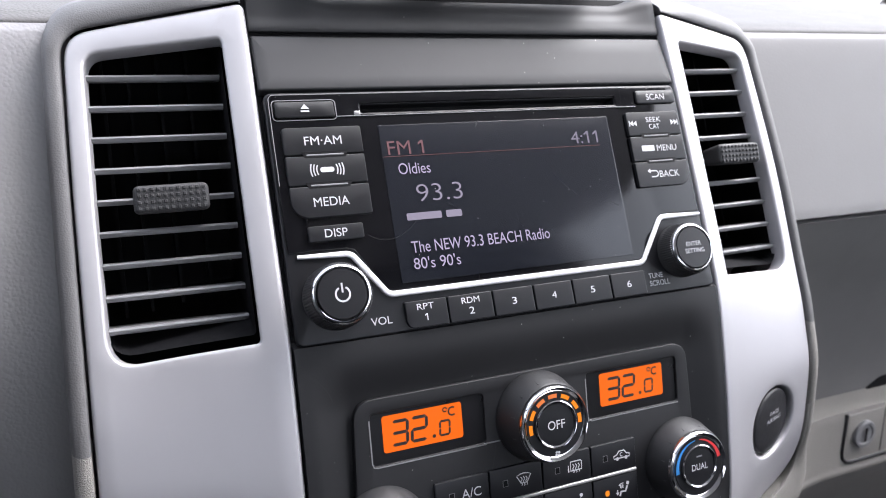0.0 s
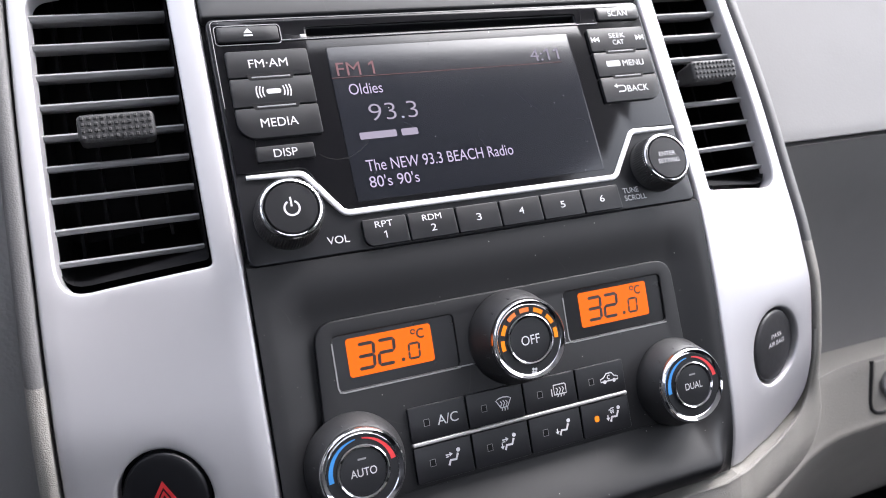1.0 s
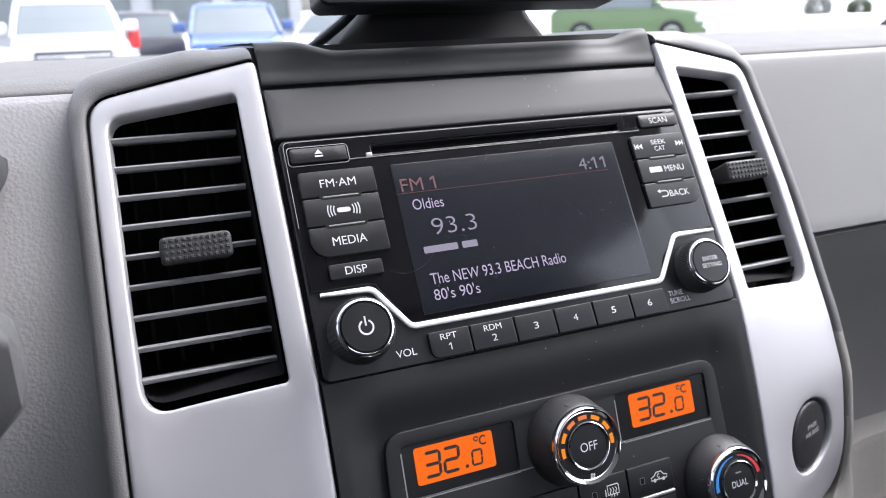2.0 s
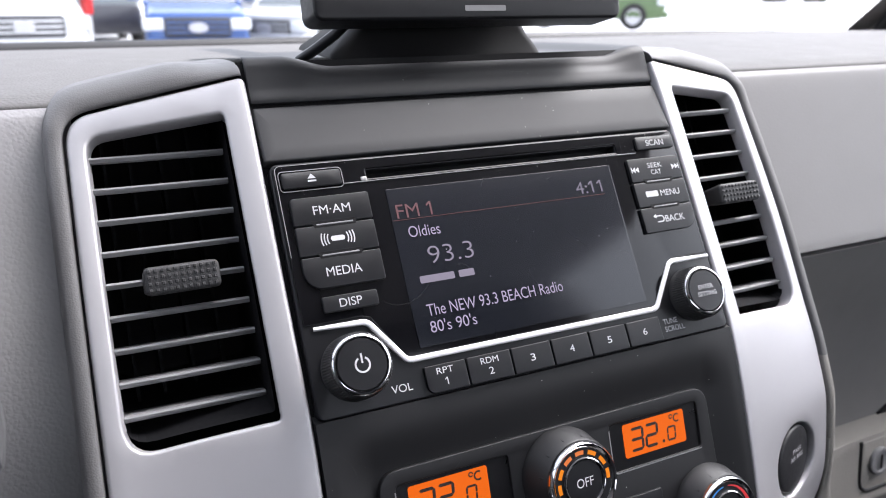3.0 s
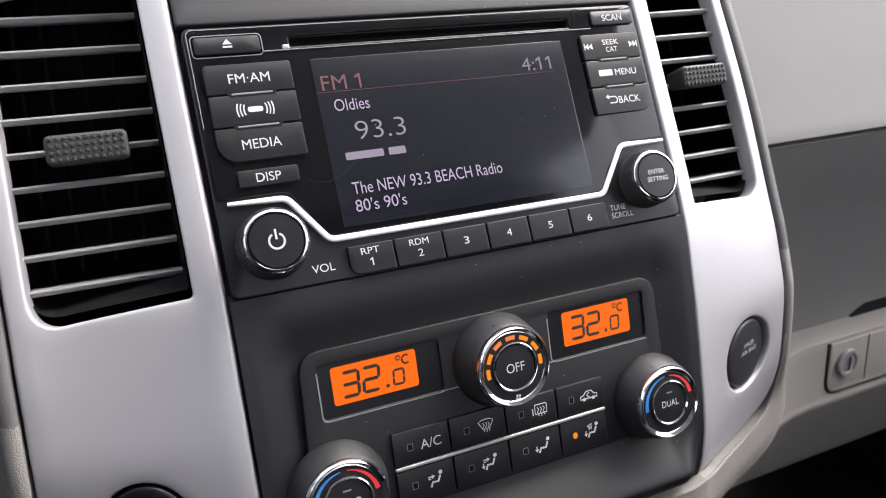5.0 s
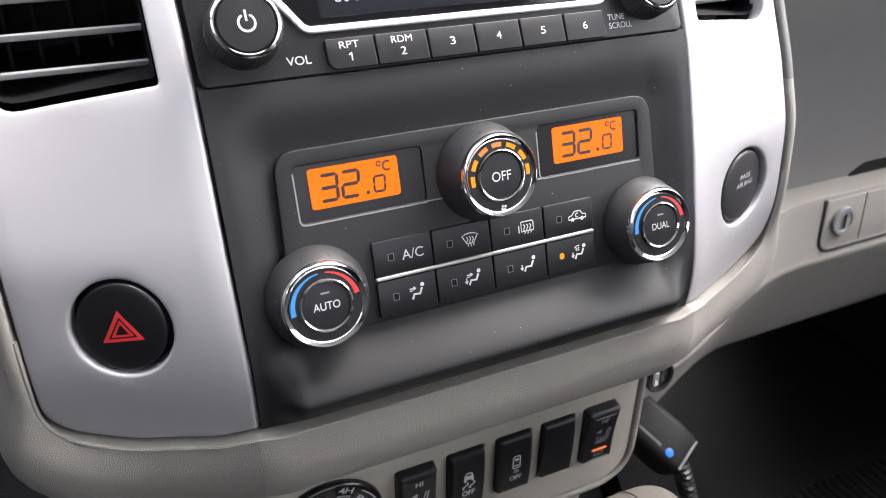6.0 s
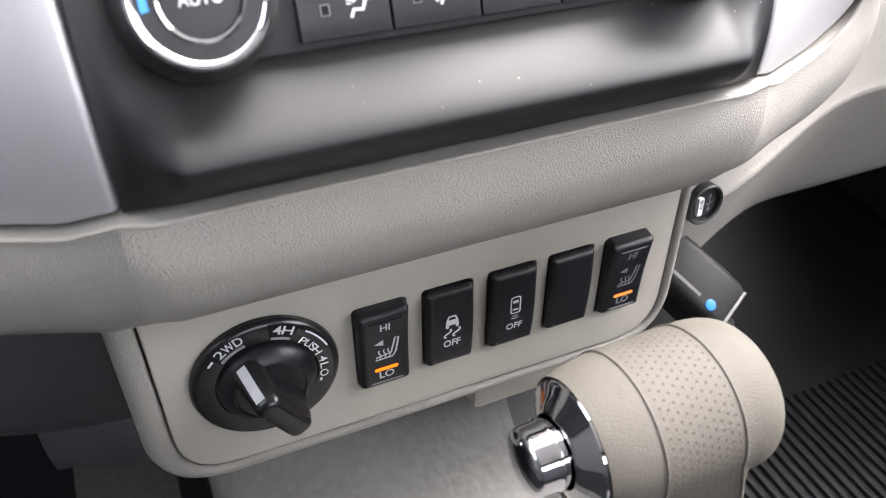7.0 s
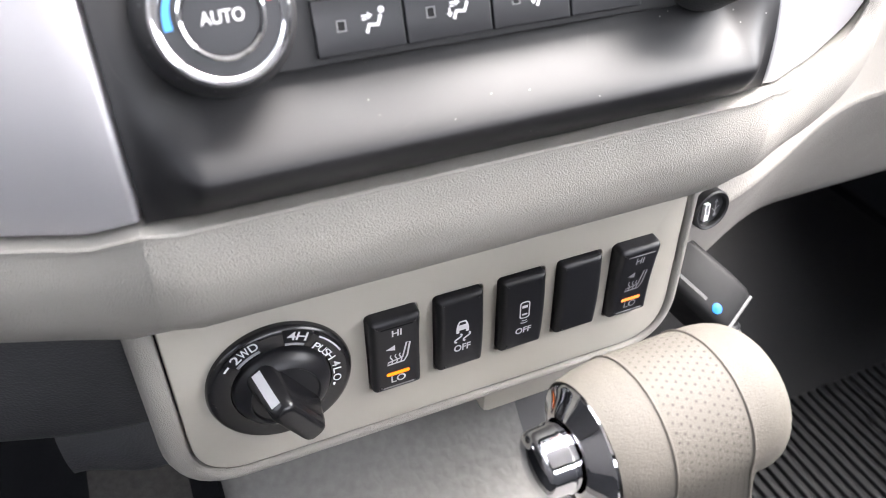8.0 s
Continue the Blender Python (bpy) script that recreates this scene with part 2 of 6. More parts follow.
PAINT_DARK = surface("dark car paint", (0.04, 0.04, 0.05), 0.3, coat=0.6, vary=0.05, scale=2)
LAMP_RED = surface("red tail lamp", (0.55, 0.03, 0.03), 0.25, vary=0.05, scale=8)
LAMP_CLEAR = surface("clear headlamp", (0.6, 0.62, 0.64), 0.15, vary=0.05, scale=8, spec=0.8)
GRILLE = surface("black grille", (0.03, 0.03, 0.035), 0.4, vary=0.2, scale=20)
SNOW = surface("trodden snow", (0.60, 0.61, 0.63), 0.85, vary=0.10, scale=0.6, bump=0.5, grain_scale=6)
LOT = surface("wet snowy lot", (0.42, 0.42, 0.43), 0.6, vary=0.40, scale=0.25, bump=0.3, grain_scale=8)
CLAD = surface("pale wall cladding", (0.30, 0.31, 0.33), 0.7, vary=0.06, scale=0.6)
POST = surface("grey metal post", (0.09, 0.09, 0.095), 0.6, metal=0.0, vary=0.1, scale=4)
LEAF = surface("dark evergreen foliage", (0.05, 0.07, 0.04), 0.8, vary=0.4, scale=6)


# ---------------------------------------------------------------- building helpers
def thing(name, m, label, category, group="", kind=""):
    ob = new(name)
    ob.empty_display_size = 0.01
    ob.matrix_world = m
    return tagged(ob, label, category, group, kind)


def part(name, bm, material, parent, label="", smooth=True, m=None, kind=""):
    """One mesh object under a thing or a part."""
    me = bpy.data.meshes.new(name)
    bmesh.ops.recalc_face_normals(bm, faces=bm.faces[:])
    bm.to_mesh(me)
    bm.free()
    me.materials.append(material)
    if smooth:
        me.shade_smooth()
        me.set_sharp_from_angle(angle=radians(40))
    ob = new(name, me)
    ob.parent = parent
    if m is not None:
        ob.matrix_local = m
    return tagged(ob, label, kind=kind)


def solo(name, bm, material, label, category, group="", kind="", m=None, smooth=True):
    ob = part(name, bm, material, None, "", smooth)
    if m is not None:
        ob.matrix_world = m
    return tagged(ob, label, category, group, kind)


def raked(origin, degrees):
    """A frame whose u runs to the right, v up a panel that leans back by the angle, and w out of it."""
    r = radians(degrees)
    s, c = math.sin(r), math.cos(r)
    return Matrix(((1, 0, 0, origin[0]), (0, s, -c, origin[1]), (0, c, s, origin[2]), (0, 0, 0, 1)))


def rrect(x0, y0, x1, y1, r, n=6, radii=None):
    """A rounded rectangle, counter-clockwise from the lower left; radii: one for each corner (ll, lr, ur, ul)."""
    rs = radii or (r, r, r, r)
    pts = []
    for (cx, cy, a0), q in zip(((x0, y0, 180), (x1, y0, 270), (x1, y1, 0), (x0, y1, 90)), rs):
        sx = 1 if cx == x0 else -1
        sy = 1 if cy == y0 else -1
        for i in range(n + 1):
            a = radians(a0 + 90 * i / n)
            pts.append((cx + sx * q + q * math.cos(a), cy + sy * q + q * math.sin(a)))
    return pts


def circle(cx, cy, r, n=48, squash=1.0):
    return [(cx + r * math.cos(2 * math.pi * i / n), cy + r * squash * math.sin(2 * math.pi * i / n)) for i in range(n)]


def rounded(points, radii, n=6):
    """A polygon with its corners rounded."""
    out = []
    k = len(points)
    for i, p in enumerate(points):
        r = radii[i] if isinstance(radii, (list, tuple)) else radii
        p, a, b = Vector(p), Vector(points[i - 1]), Vector(points[(i + 1) % k])
        if r <= 0:
            out.append(tuple(p))
            continue
        da, db = (a - p).normalized(), (b - p).normalized()
        half = max(0.05, da.angle(db) / 2)
        d = min(r / math.tan(half), (a - p).length * 0.49, (b - p).length * 0.49)
        p0, p2 = p + da * d, p + db * d
        for j in range(n + 1):
            s = j / n
            out.append(tuple((1 - s) ** 2 * p0 + 2 * s * (1 - s) * p + s * s * p2))
    return out


def dense(loop, step):
    out = []
    for i, p in enumerate(loop):
        q = loop[(i + 1) % len(loop)]
        d = math.dist(p, q)
        if d < 1e-7:
            continue
        k = max(1, round(d / step))
        out += [(p[0] + (q[0] - p[0]) * j / k, p[1] + (q[1] - p[1]) * j / k) for j in range(k)]
    return out


def area2(loop):
    return sum(a[0] * b[1] - b[0] * a[1] for a, b in zip(loop, loop[1:] + loop[:1]))


def normals2(loop):
    """The outward normals of a counter-clockwise loop."""
    out = []
    k = len(loop)
    for i in range(k):
        a, b, c = loop[i - 1], loop[i], loop[(i + 1) % k]
        e = Vector((b[1] - a[1], a[0] - b[0])).normalized() + Vector((c[1] - b[1], b[0] - c[0])).normalized()
        e = e.normalized() if e.length > 1e-6 else Vector((1, 0))
        out.append(e)
    return out


def sheet(outer, holes=(), fn=None, step=0.0, edge=0.0, depth=0.002, hole_edge=None, hole_depth=None, arc=3, back=False):
    """A face over a 2D outline with holes, laid on fn(a, b), with rounded edges and walls that go back by depth."""
    fn = fn or (lambda a, b: Vector((a, b, 0)))
    e = step / 4 if step else 1e-4

    def normal(a, b):
        n = (fn(a + e, b) - fn(a - e, b)).cross(fn(a, b + e) - fn(a, b - e))
        return n.normalized()

    loops = []
    for k, lp in enumerate([outer, *holes]):
        lp = list(lp)
        if area2(lp) < 0:
            lp.reverse()
        if step:
            lp = dense(lp, step)
        ns = normals2(lp)
        sign = 1 if k == 0 else -1
        ed = edge if k == 0 or hole_edge is None else hole_edge
        dp = depth if k == 0 or hole_depth is None else hole_depth
        loops.append((lp, [n * sign for n in ns], ed, dp))
    verts, edges, inner = [], [], []
    for lp, ns, ed, _ in loops:
        base = len(verts)
        cur = [(p[0] - n[0] * ed, p[1] - n[1] * ed) for p, n in zip(lp, ns)]
        inner.append(cur)
        verts += [Vector(c) for c in cur]
        edges += [(base + i, base + (i + 1) % len(cur)) for i in range(len(cur))]

    def inside(x, y):
        odd = False
        for lp in inner:
            j = len(lp) - 1
            for i in range(len(lp)):
                if (lp[i][1] > y) != (lp[j][1] > y) and x < (lp[j][0] - lp[i][0]) * (y - lp[i][1]) / (lp[j][1] - lp[i][1]) + lp[i][0]:
                    odd = not odd
                j = i
        return odd

    if step:
        ring = np.array([v[:] for v in verts])
        xs, ys = ring[:, 0], ring[:, 1]
        for gx in np.arange(xs.min() + step * 0.5, xs.max(), step):
            for gy in np.arange(ys.min() + step * 0.5, ys.max(), step):
                if np.min((xs - gx) ** 2 + (ys - gy) ** 2) > (0.55 * step) ** 2 and inside(gx, gy):
                    verts.append(Vector((gx, gy)))
    from_cdt = delaunay_2d_cdt(verts, edges, [], 0, 1e-7)
    bm = bmesh.new()
    vs = [bm.verts.new(fn(v[0], v[1])) for v in from_cdt[0]]
    for f in from_cdt[2]:
        cx, cy = sum(from_cdt[0][i][0] for i in f) / 3, sum(from_cdt[0][i][1] for i in f) / 3
        if inside(cx, cy):
            try:
                bm.faces.new([vs[i] for i in f])
            except ValueError:
                pass
    for (lp, ns, ed, dp), cur in zip(loops, inner):
        rings = [[bm.verts.new(fn(*c)) for c in cur]]
        if ed > 0:
            for k in range(1, arc + 1):
                th = math.pi / 2 * k / arc
                o, dn = -ed + ed * math.sin(th), ed * (1 - math.cos(th))
                row = []
                for p, n in zip(lp, ns):
                    a, b = p[0] + n[0] * o, p[1] + n[1] * o
                    row.append(bm.verts.new(fn(a, b) - normal(p[0], p[1]) * dn))
                rings.append(row)
        if dp > ed:
            rings.append([bm.verts.new(fn(*p) - normal(*p) * dp) for p in lp])
        for r0, r1 in zip(rings, rings[1:]):
            for i in range(len(r0)):
                j = (i + 1) % len(r0)
                bm.faces.new((r0[i], r0[j], r1[j], r1[i]))
        if back and lp is loops[0][0]:
            bm.faces.new(rings[-1])
    bmesh.ops.remove_doubles(bm, verts=bm.verts[:], dist=1e-6)
    return bm




def at_w(w):
    return lambda a, b: Vector((a, b, w))


def lathe(profile, n=64, centre=(0, 0, 0), knurl=None):
    """A turned body about w; profile: (radius, height) from the outside in. knurl: (first row, last row, depth, count)."""
    bm = bmesh.new()
    rings = []
    for k, (r, h) in enumerate(profile):
        if r < 1e-6:
            rings.append([bm.verts.new((centre[0], centre[1], centre[2] + h))])
            continue
        row = []
        for i in range(n):
            q = r
            if knurl and knurl[0] <= k <= knurl[1] and (i * knurl[3] // n) % 2:
                q = r - knurl[2]
            a = 2 * math.pi * i / n
            row.append(bm.verts.new((centre[0] + q * math.cos(a), centre[1] + q * math.sin(a), centre[2] + h)))
        rings.append(row)
    for a, b in zip(rings, rings[1:]):
        for i in range(n):
            j = (i + 1) % n
            if len(b) == 1:
                bm.faces.new((a[i], a[j], b[0]))
            elif len(a) == 1:
                bm.faces.new((a[0], b[j], b[i]))
            else:
                bm.faces.new((a[i], a[j], b[j], b[i]))
    return bm


def tube(path, radius, n=10, closed=False, radii=None, cap=True):
    """A round bar along a path of points."""
    bm = bmesh.new()
    path = [Vector(p) for p in path]
    rings = []
    k = len(path)
    side = None
    for i, p in enumerate(path):
        t = (path[(i + 1) % k] - path[i - 1]) if closed or 0 < i < k - 1 else (path[1] - path[0] if i == 0 else path[-1] - path[-2])
        t.normalize()
        if side is None:
            side = t.orthogonal().normalized()
        side = (side - t * side.dot(t)).normalized()
        up = t.cross(side)
        r = radii[i] if radii else radius
        rings.append([bm.verts.new(p + (side * math.cos(2 * math.pi * j / n) + up * math.sin(2 * math.pi * j / n)) * r) for j in range(n)])
    for a, b in zip(rings, rings[1:] + (rings[:1] if closed else [])):
        for j in range(n):
            bm.faces.new((a[j], a[(j + 1) % n], b[(j + 1) % n], b[j]))
    if cap and not closed:
        bm.faces.new(rings[0][::-1])
        bm.faces.new(rings[-1])
    return bm


def loft(rows, close=False):
    """A skin over rows of points."""
    bm = bmesh.new()
    vs = [[bm.verts.new(p) for p in row] for row in rows]
    for a, b in zip(vs, vs[1:]):
        k = len(a)
        for j in range(k if close else k - 1):
            bm.faces.new((a[j], a[(j + 1) % k], b[(j + 1) % k], b[j]))
    return bm


def merge(*bms):
    """Pieces of one part in one mesh."""
    out = bmesh.new()
    for b in bms:
        me = bpy.data.meshes.new("piece")
        b.to_mesh(me)
        b.free()
        out.from_mesh(me)
        bpy.data.meshes.remove(me)
    return out


def moved(bm, m):
    bm.transform(m)
    return bm


def block(x0, x1, y0, y1, z0, z1, bevel=0.0, segs=2):
    bm = bmesh.new()
    bmesh.ops.create_cube(bm, size=1)
    bm.transform(Matrix.Translation(((x0 + x1) / 2, (y0 + y1) / 2, (z0 + z1) / 2)) @ Matrix.Diagonal((x1 - x0, y1 - y0, z1 - z0, 1)))
    if bevel:
        bmesh.ops.bevel(bm, geom=bm.edges[:], offset=bevel, segments=segs, affect="EDGES", profile=0.5)
    return bm


def stroke(points, width, w=0.0, thick=0.0001, closed=False):
    """A printed line of some width."""
    pts = [Vector((*p, 0)) for p in points]
    k = len(pts)
    rows = []
    for i, p in enumerate(pts):
        t = (pts[(i + 1) % k] - pts[i - 1]) if closed or 0 < i < k - 1 else (pts[1] - pts[0] if i == 0 else pts[-1] - pts[-2])
        t.normalize()
        n = Vector((-t.y, t.x, 0)) * width / 2
        rows.append((p + n + Vector((0, 0, w)), p - n + Vector((0, 0, w))))
    if closed:
        rows.append(rows[0])
    return loft(rows)


def arc_pts(cx, cy, r, a0, a1, n=12):
    return [(cx + r * math.cos(radians(a0 + (a1 - a0) * i / n)), cy + r * math.sin(radians(a0 + (a1 - a0) * i / n))) for i in range(n + 1)]


def lettering(words, u0, u1, vc, height, w, bold=0.0, align="fit"):
    """Words in the built-in font, fitted into a width and a capital height, flat at w."""
    cu = bpy.data.curves.new("words", "FONT")
    cu.body = words
    cu.size = 1.0
    cu.offset = bold
    ob = bpy.data.objects.new("words", cu)
    me = bpy.data.meshes.new_from_object(ob)
    bm = bmesh.new()
    bm.from_mesh(me)
    bpy.data.objects.remove(ob)
    bpy.data.curves.remove(cu)
    bpy.data.meshes.remove(me)
    xs = [v.co.x for v in bm.verts]
    cap = 0.729
    sx = (u1 - u0) / max(1e-6, max(xs) - min(xs))
    sy = height / cap
    x_min = min(xs)
    if "1" in words:
        # the built-in figure one is a bare bar: give it its flag
        todo, bars = set(bm.verts), []
        while todo:
            group, edge = set(), [todo.pop()]
            while edge:
                v = edge.pop()
                group.add(v)
                for e in v.link_edges:
                    o = e.other_vert(v)
                    if o in todo:
                        todo.discard(o)
                        edge.append(o)
            x0, x1 = min(v.co.x for v in group), max(v.co.x for v in group)
            y0, y1 = min(v.co.y for v in group), max(v.co.y for v in group)
            if y1 - y0 > 0.5 and x1 - x0 < 0.25 * (y1 - y0):
                bars.append((x0, x1, y1))
        for x0, x1, y1 in bars:
            wide = x1 - x0
            bm.faces.new([bm.verts.new((a, b, 0)) for a, b in ((x0, y1), (x0 - 0.16, y1 - 0.13), (x0 - 0.16, y1 - 0.13 - wide * 1.1), (x0, y1 - wide * 1.3))])
        xs = [v.co.x for v in bm.verts]
        x_min = min(xs)
        sx = (u1 - u0) / (max(xs) - min(xs))
    for v in bm.verts:
        v.co = Vector((u0 + (v.co.x - x_min) * sx, vc - height / 2 + v.co.y * sy, w))
    return bm


def smooth01(a, b, x):
    s = min(1.0, max(0.0, (x - a) / (b - a)))
    return s * s * (3 - 2 * s)


def interp(x, table):
    """A smooth line through (x, y) pairs in rising x."""
    xs = [p[0] for p in table]
    ys = [p[1] for p in table]
    if x <= xs[0]:
        return ys[0] + (x - xs[0]) * (ys[1] - ys[0]) / (xs[1] - xs[0])
    if x >= xs[-1]:
        return ys[-1] + (x - xs[-1]) * (ys[-1] - ys[-2]) / (xs[-1] - xs[-2])
    for i in range(len(xs) - 1):
        if x <= xs[i + 1]:
            h = xs[i + 1] - xs[i]
            m0 = (ys[i + 1] - ys[i - 1]) / (xs[i + 1] - xs[i - 1]) if i > 0 else (ys[1] - ys[0]) / h
            m1 = (ys[i + 2] - ys[i]) / (xs[i + 2] - xs[i]) if i + 2 < len(xs) else (ys[i + 1] - ys[i]) / h
            s = (x - xs[i]) / h
            return ((2 * s ** 3 - 3 * s ** 2 + 1) * ys[i] + (s ** 3 - 2 * s ** 2 + s) * h * m0
                    + (-2 * s ** 3 + 3 * s ** 2) * ys[i + 1] + (s ** 3 - s ** 2) * h * m1)
    return ys[-1]


RADIO = raked((0, 0, 0), 32.5)
CLIMATE = raked((0, -0.0245, -0.066), 20.55)
SWITCHES = raked((0, -0.0139, -0.2206), 3.4)
I4 = Matrix.Identity(4)


# ---------------------------------------------------------------- forms of the centre stack
INNER = [(-0.135, -0.0360), (-0.121, -0.0380), (-0.105, -0.0375), (-0.09, -0.0345), (-0.066, -0.0262), (-0.03, -0.0125),
         (0.0, 0.001), (0.05, 0.0325), (0.1035, 0.0675), (0.118, 0.078)]
OUTER = [(-0.14, -0.0045), (-0.0936, -0.0085), (-0.0546, -0.0070), (-0.03, 0.003), (-0.003, 0.019), (0.046, 0.0485),
         (0.096, 0.080), (0.12, 0.096)]
PANEL_X = 0.1015
# how far the bezel's outer edge turns forward again
FLANGE = [(-0.14, 0.0070), (-0.105, 0.0074), (-0.09, 0.0068), (-0.065, 0.0025), (-0.04, 0.0010), (-0.017, 0.0025), (0.0, 0.0034),
          (0.038, 0.0044), (0.077, 0.0026), (0.10, 0.0010), (0.12, 0.0)]


def bezel_y(x, z):
    k = (abs(x) - PANEL_X) / 0.0635
    a = interp(z, INNER)
    turn = min(1.15, max(0.0, (abs(x) - 0.105) / 0.067)) ** (2 + 3 * smooth01(-0.05, -0.02, z))
    return a + (interp(z, OUTER) - a) * k - interp(z, FLANGE) * turn


BEZEL_EDGE = rounded([(0.1022, 0.1158), (0.1022, -0.1206), (0.116, -0.1262), (0.146, -0.1275), (0.1738, -0.118), (0.1724, -0.06), (0.1700, 0.06), (0.1688, 0.1015), (0.148, 0.1062)],
                     [0.0025, 0.0025, 0.02, 0.04, 0.03, 0.06, 0.06, 0.012, 0.03], n=9)
VENT_EDGE = rounded([(0.1122, 0.0016), (0.1642, -0.0062), (0.1624, 0.0952), (0.1122, 0.1028)], [0.002, 0.009, 0.007, 0.002])
PUSH_EDGE = [(0.1402 + 0.0162 * math.cos(a), -0.0752 + 0.0186 * math.sin(a)) for a in np.linspace(0, 2 * math.pi, 48, endpoint=False)]


def vent_bezel(side):
    """The silver bezel with its air vent. side: 1 for the passenger's, -1 for the driver's."""
    flip = Matrix.Diagonal((side, 1, 1, 1))
    who = "driver's" if side < 0 else "passenger's"
    t = thing("vent_bezel", I4, "satin silver bezel with black slatted air vent, " + who + " side", "vent bezel", "vent bezels")
    push = PUSH_EDGE if side < 0 else [(0.1415 + (a - 0.1402) * 1.13, b) for a, b in PUSH_EDGE]
    part("trim", moved(sheet(BEZEL_EDGE, [VENT_EDGE, push], lambda a, b: Vector((a, bezel_y(a, b), b)), step=0.0045, edge=0.0016,
                             depth=0.006, hole_edge=0.0012, hole_depth=0.0078), flip), SILVER, t)
    # the duct behind the opening
    loop = dense(VENT_EDGE, 0.006)
    rows = [[Vector((a, bezel_y(a, b) + d, b)) for a, b in loop] for d in (0.0070, 0.025, 0.06)]
    bm = loft(rows, close=True)
    bm.faces.new([v for v in bm.verts][-len(loop):])
    part("duct", moved(bm, flip), BLACK_DEEP, t, smooth=False)
    slats = [0.0863 - 0.01048 * i for i in range(9)]
    for i, z in enumerate(slats):
        y = 0.0207 + 0.594 * z
        prof = [(0.013, -0.0002), (0.003, -0.0012), (0.0006, -0.0012), (0.0, -0.0006), (0.0, 0.0006), (0.0007, 0.0013), (0.003, 0.0013), (0.013, 0.0004)]
        x0, x1 = 0.1126, 0.1638
        rows = [[Vector((x, y + a + e, z + b - 0.32 * a)) for a, b in prof] for x, e in ((x0, 0.0034), (x1, 0.0046))]
        bm = loft(rows)
        bm.faces.new([v for v in bm.verts][:len(prof)])
        bm.faces.new([v for v in bm.verts][-len(prof):][::-1])
        part("slat", moved(bm, flip), SLAT, t)
    for x in (0.1225, 0.1345, 0.1465, 0.1565):
        rows = []
        for z in (-0.012, 0.05, 0.104):
            y = 0.0207 + 0.594 * z + 0.034
            rows.append([Vector((x + e, y + d, z)) for e, d in ((-0.0006, 0), (0.0006, 0), (0.0006, 0.02), (-0.0006, 0.02))])
        part("vane", moved(loft(rows, close=True), flip), BLACK_DEEP, t, smooth=False)
    # the tab that steers the slats
    z = slats[4] + (0.0032 if side < 0 else 0.0054)
    m = raked((0.1366 if side < 0 else 0.1402, 0.0207 + 0.594 * z - 0.0085, z + 0.001), 26)
    tab = part("tab", moved(sheet(rrect(-0.0134, -0.0054, 0.0134, 0.0054, 0.0022), fn=lambda a, b: Vector((a, b, 0.0006 - 9 * b * b)), step=0.0018,
                                  edge=0.0014, depth=0.012), flip @ m), BLACK_GRAIN, t, "black knurled tab on one slat")
    dots = []
    for i in range(11):
        for j in range(4):
            a, b = -0.0115 + i * 0.0023, -0.0036 + j * 0.0024
            w = 0.0006 - 9 * b * b
            dots.append(block(a - 0.00062, a + 0.00062, b - 0.00062, b + 0.00062, w - 0.0005, w + 0.00065, 0.0002, 1))
    part("grip", moved(merge(*dots), flip @ m), BLACK_GRAIN, tab, smooth=False, kind="stuff")
    return t


def push_button(side):
    """The round push button or lamp sunk into a bezel."""
    m = raked((side * (0.1402 if side < 0 else 0.1415), bezel_y(0.1402 if side < 0 else 0.1415, -0.0752) + 0.0006, -0.0752), 9) @ pose(0, 0, 0, 0, side * 18, 0)
    if side < 0:
        t = thing("hazard_button", m, "round black hazard button with a red triangle outline", "button")
    else:
        t = thing("airbag_indicator", m, "round dark grey passenger airbag indicator in a silver ring", "indicator")
    oval = [((0.0158 if side < 0 else 0.0182) * math.cos(a), 0.0182 * math.sin(a)) for a in np.linspace(0, 2 * math.pi, 40, endpoint=False)]
    part("well", sheet(oval, fn=at_w(-0.0055), depth=0.001), BLACK_DEEP, t)
    dish = [(p[0] * 0.97, p[1] * 0.97) for p in oval]
    cap = part("cap", sheet(dish, fn=lambda a, b: Vector((a, b, 0.0003 - 3.0 * (a * a + b * b))), step=0.0025, edge=0.0012, depth=0.005),
               BUTTON if side < 0 else surface("smoked indicator lens", (0.014, 0.014, 0.016), 0.5, vary=0.1), t)
    if side < 0:
        for r, wd in ((0.0082, 0.0013), (0.0045, 0.0009)):
            tri = [(r * math.cos(radians(a)), r * math.sin(radians(a)) - 0.0006) for a in (90, 210, 330)]
            ins = [(p[0] * (1 - 2 * wd / r), (p[1] + 0.0006) * (1 - 2 * wd / r) - 0.0006) for p in tri]
            part("triangle", sheet(tri, [ins], fn=lambda a, b: Vector((a, b, 0.00045 - 3.0 * (a * a + b * b))), step=0.002, depth=0.0), RED, cap)
    else:
        fn_w = 0.00045
        part("legend", merge(lettering("PASS", -0.0046, 0.0046, 0.0056, 0.0024, fn_w), lettering("AIR BAG", -0.0072, 0.0072, 0.0018, 0.0024, fn_w)), GREY_PRINT, cap)
    return t


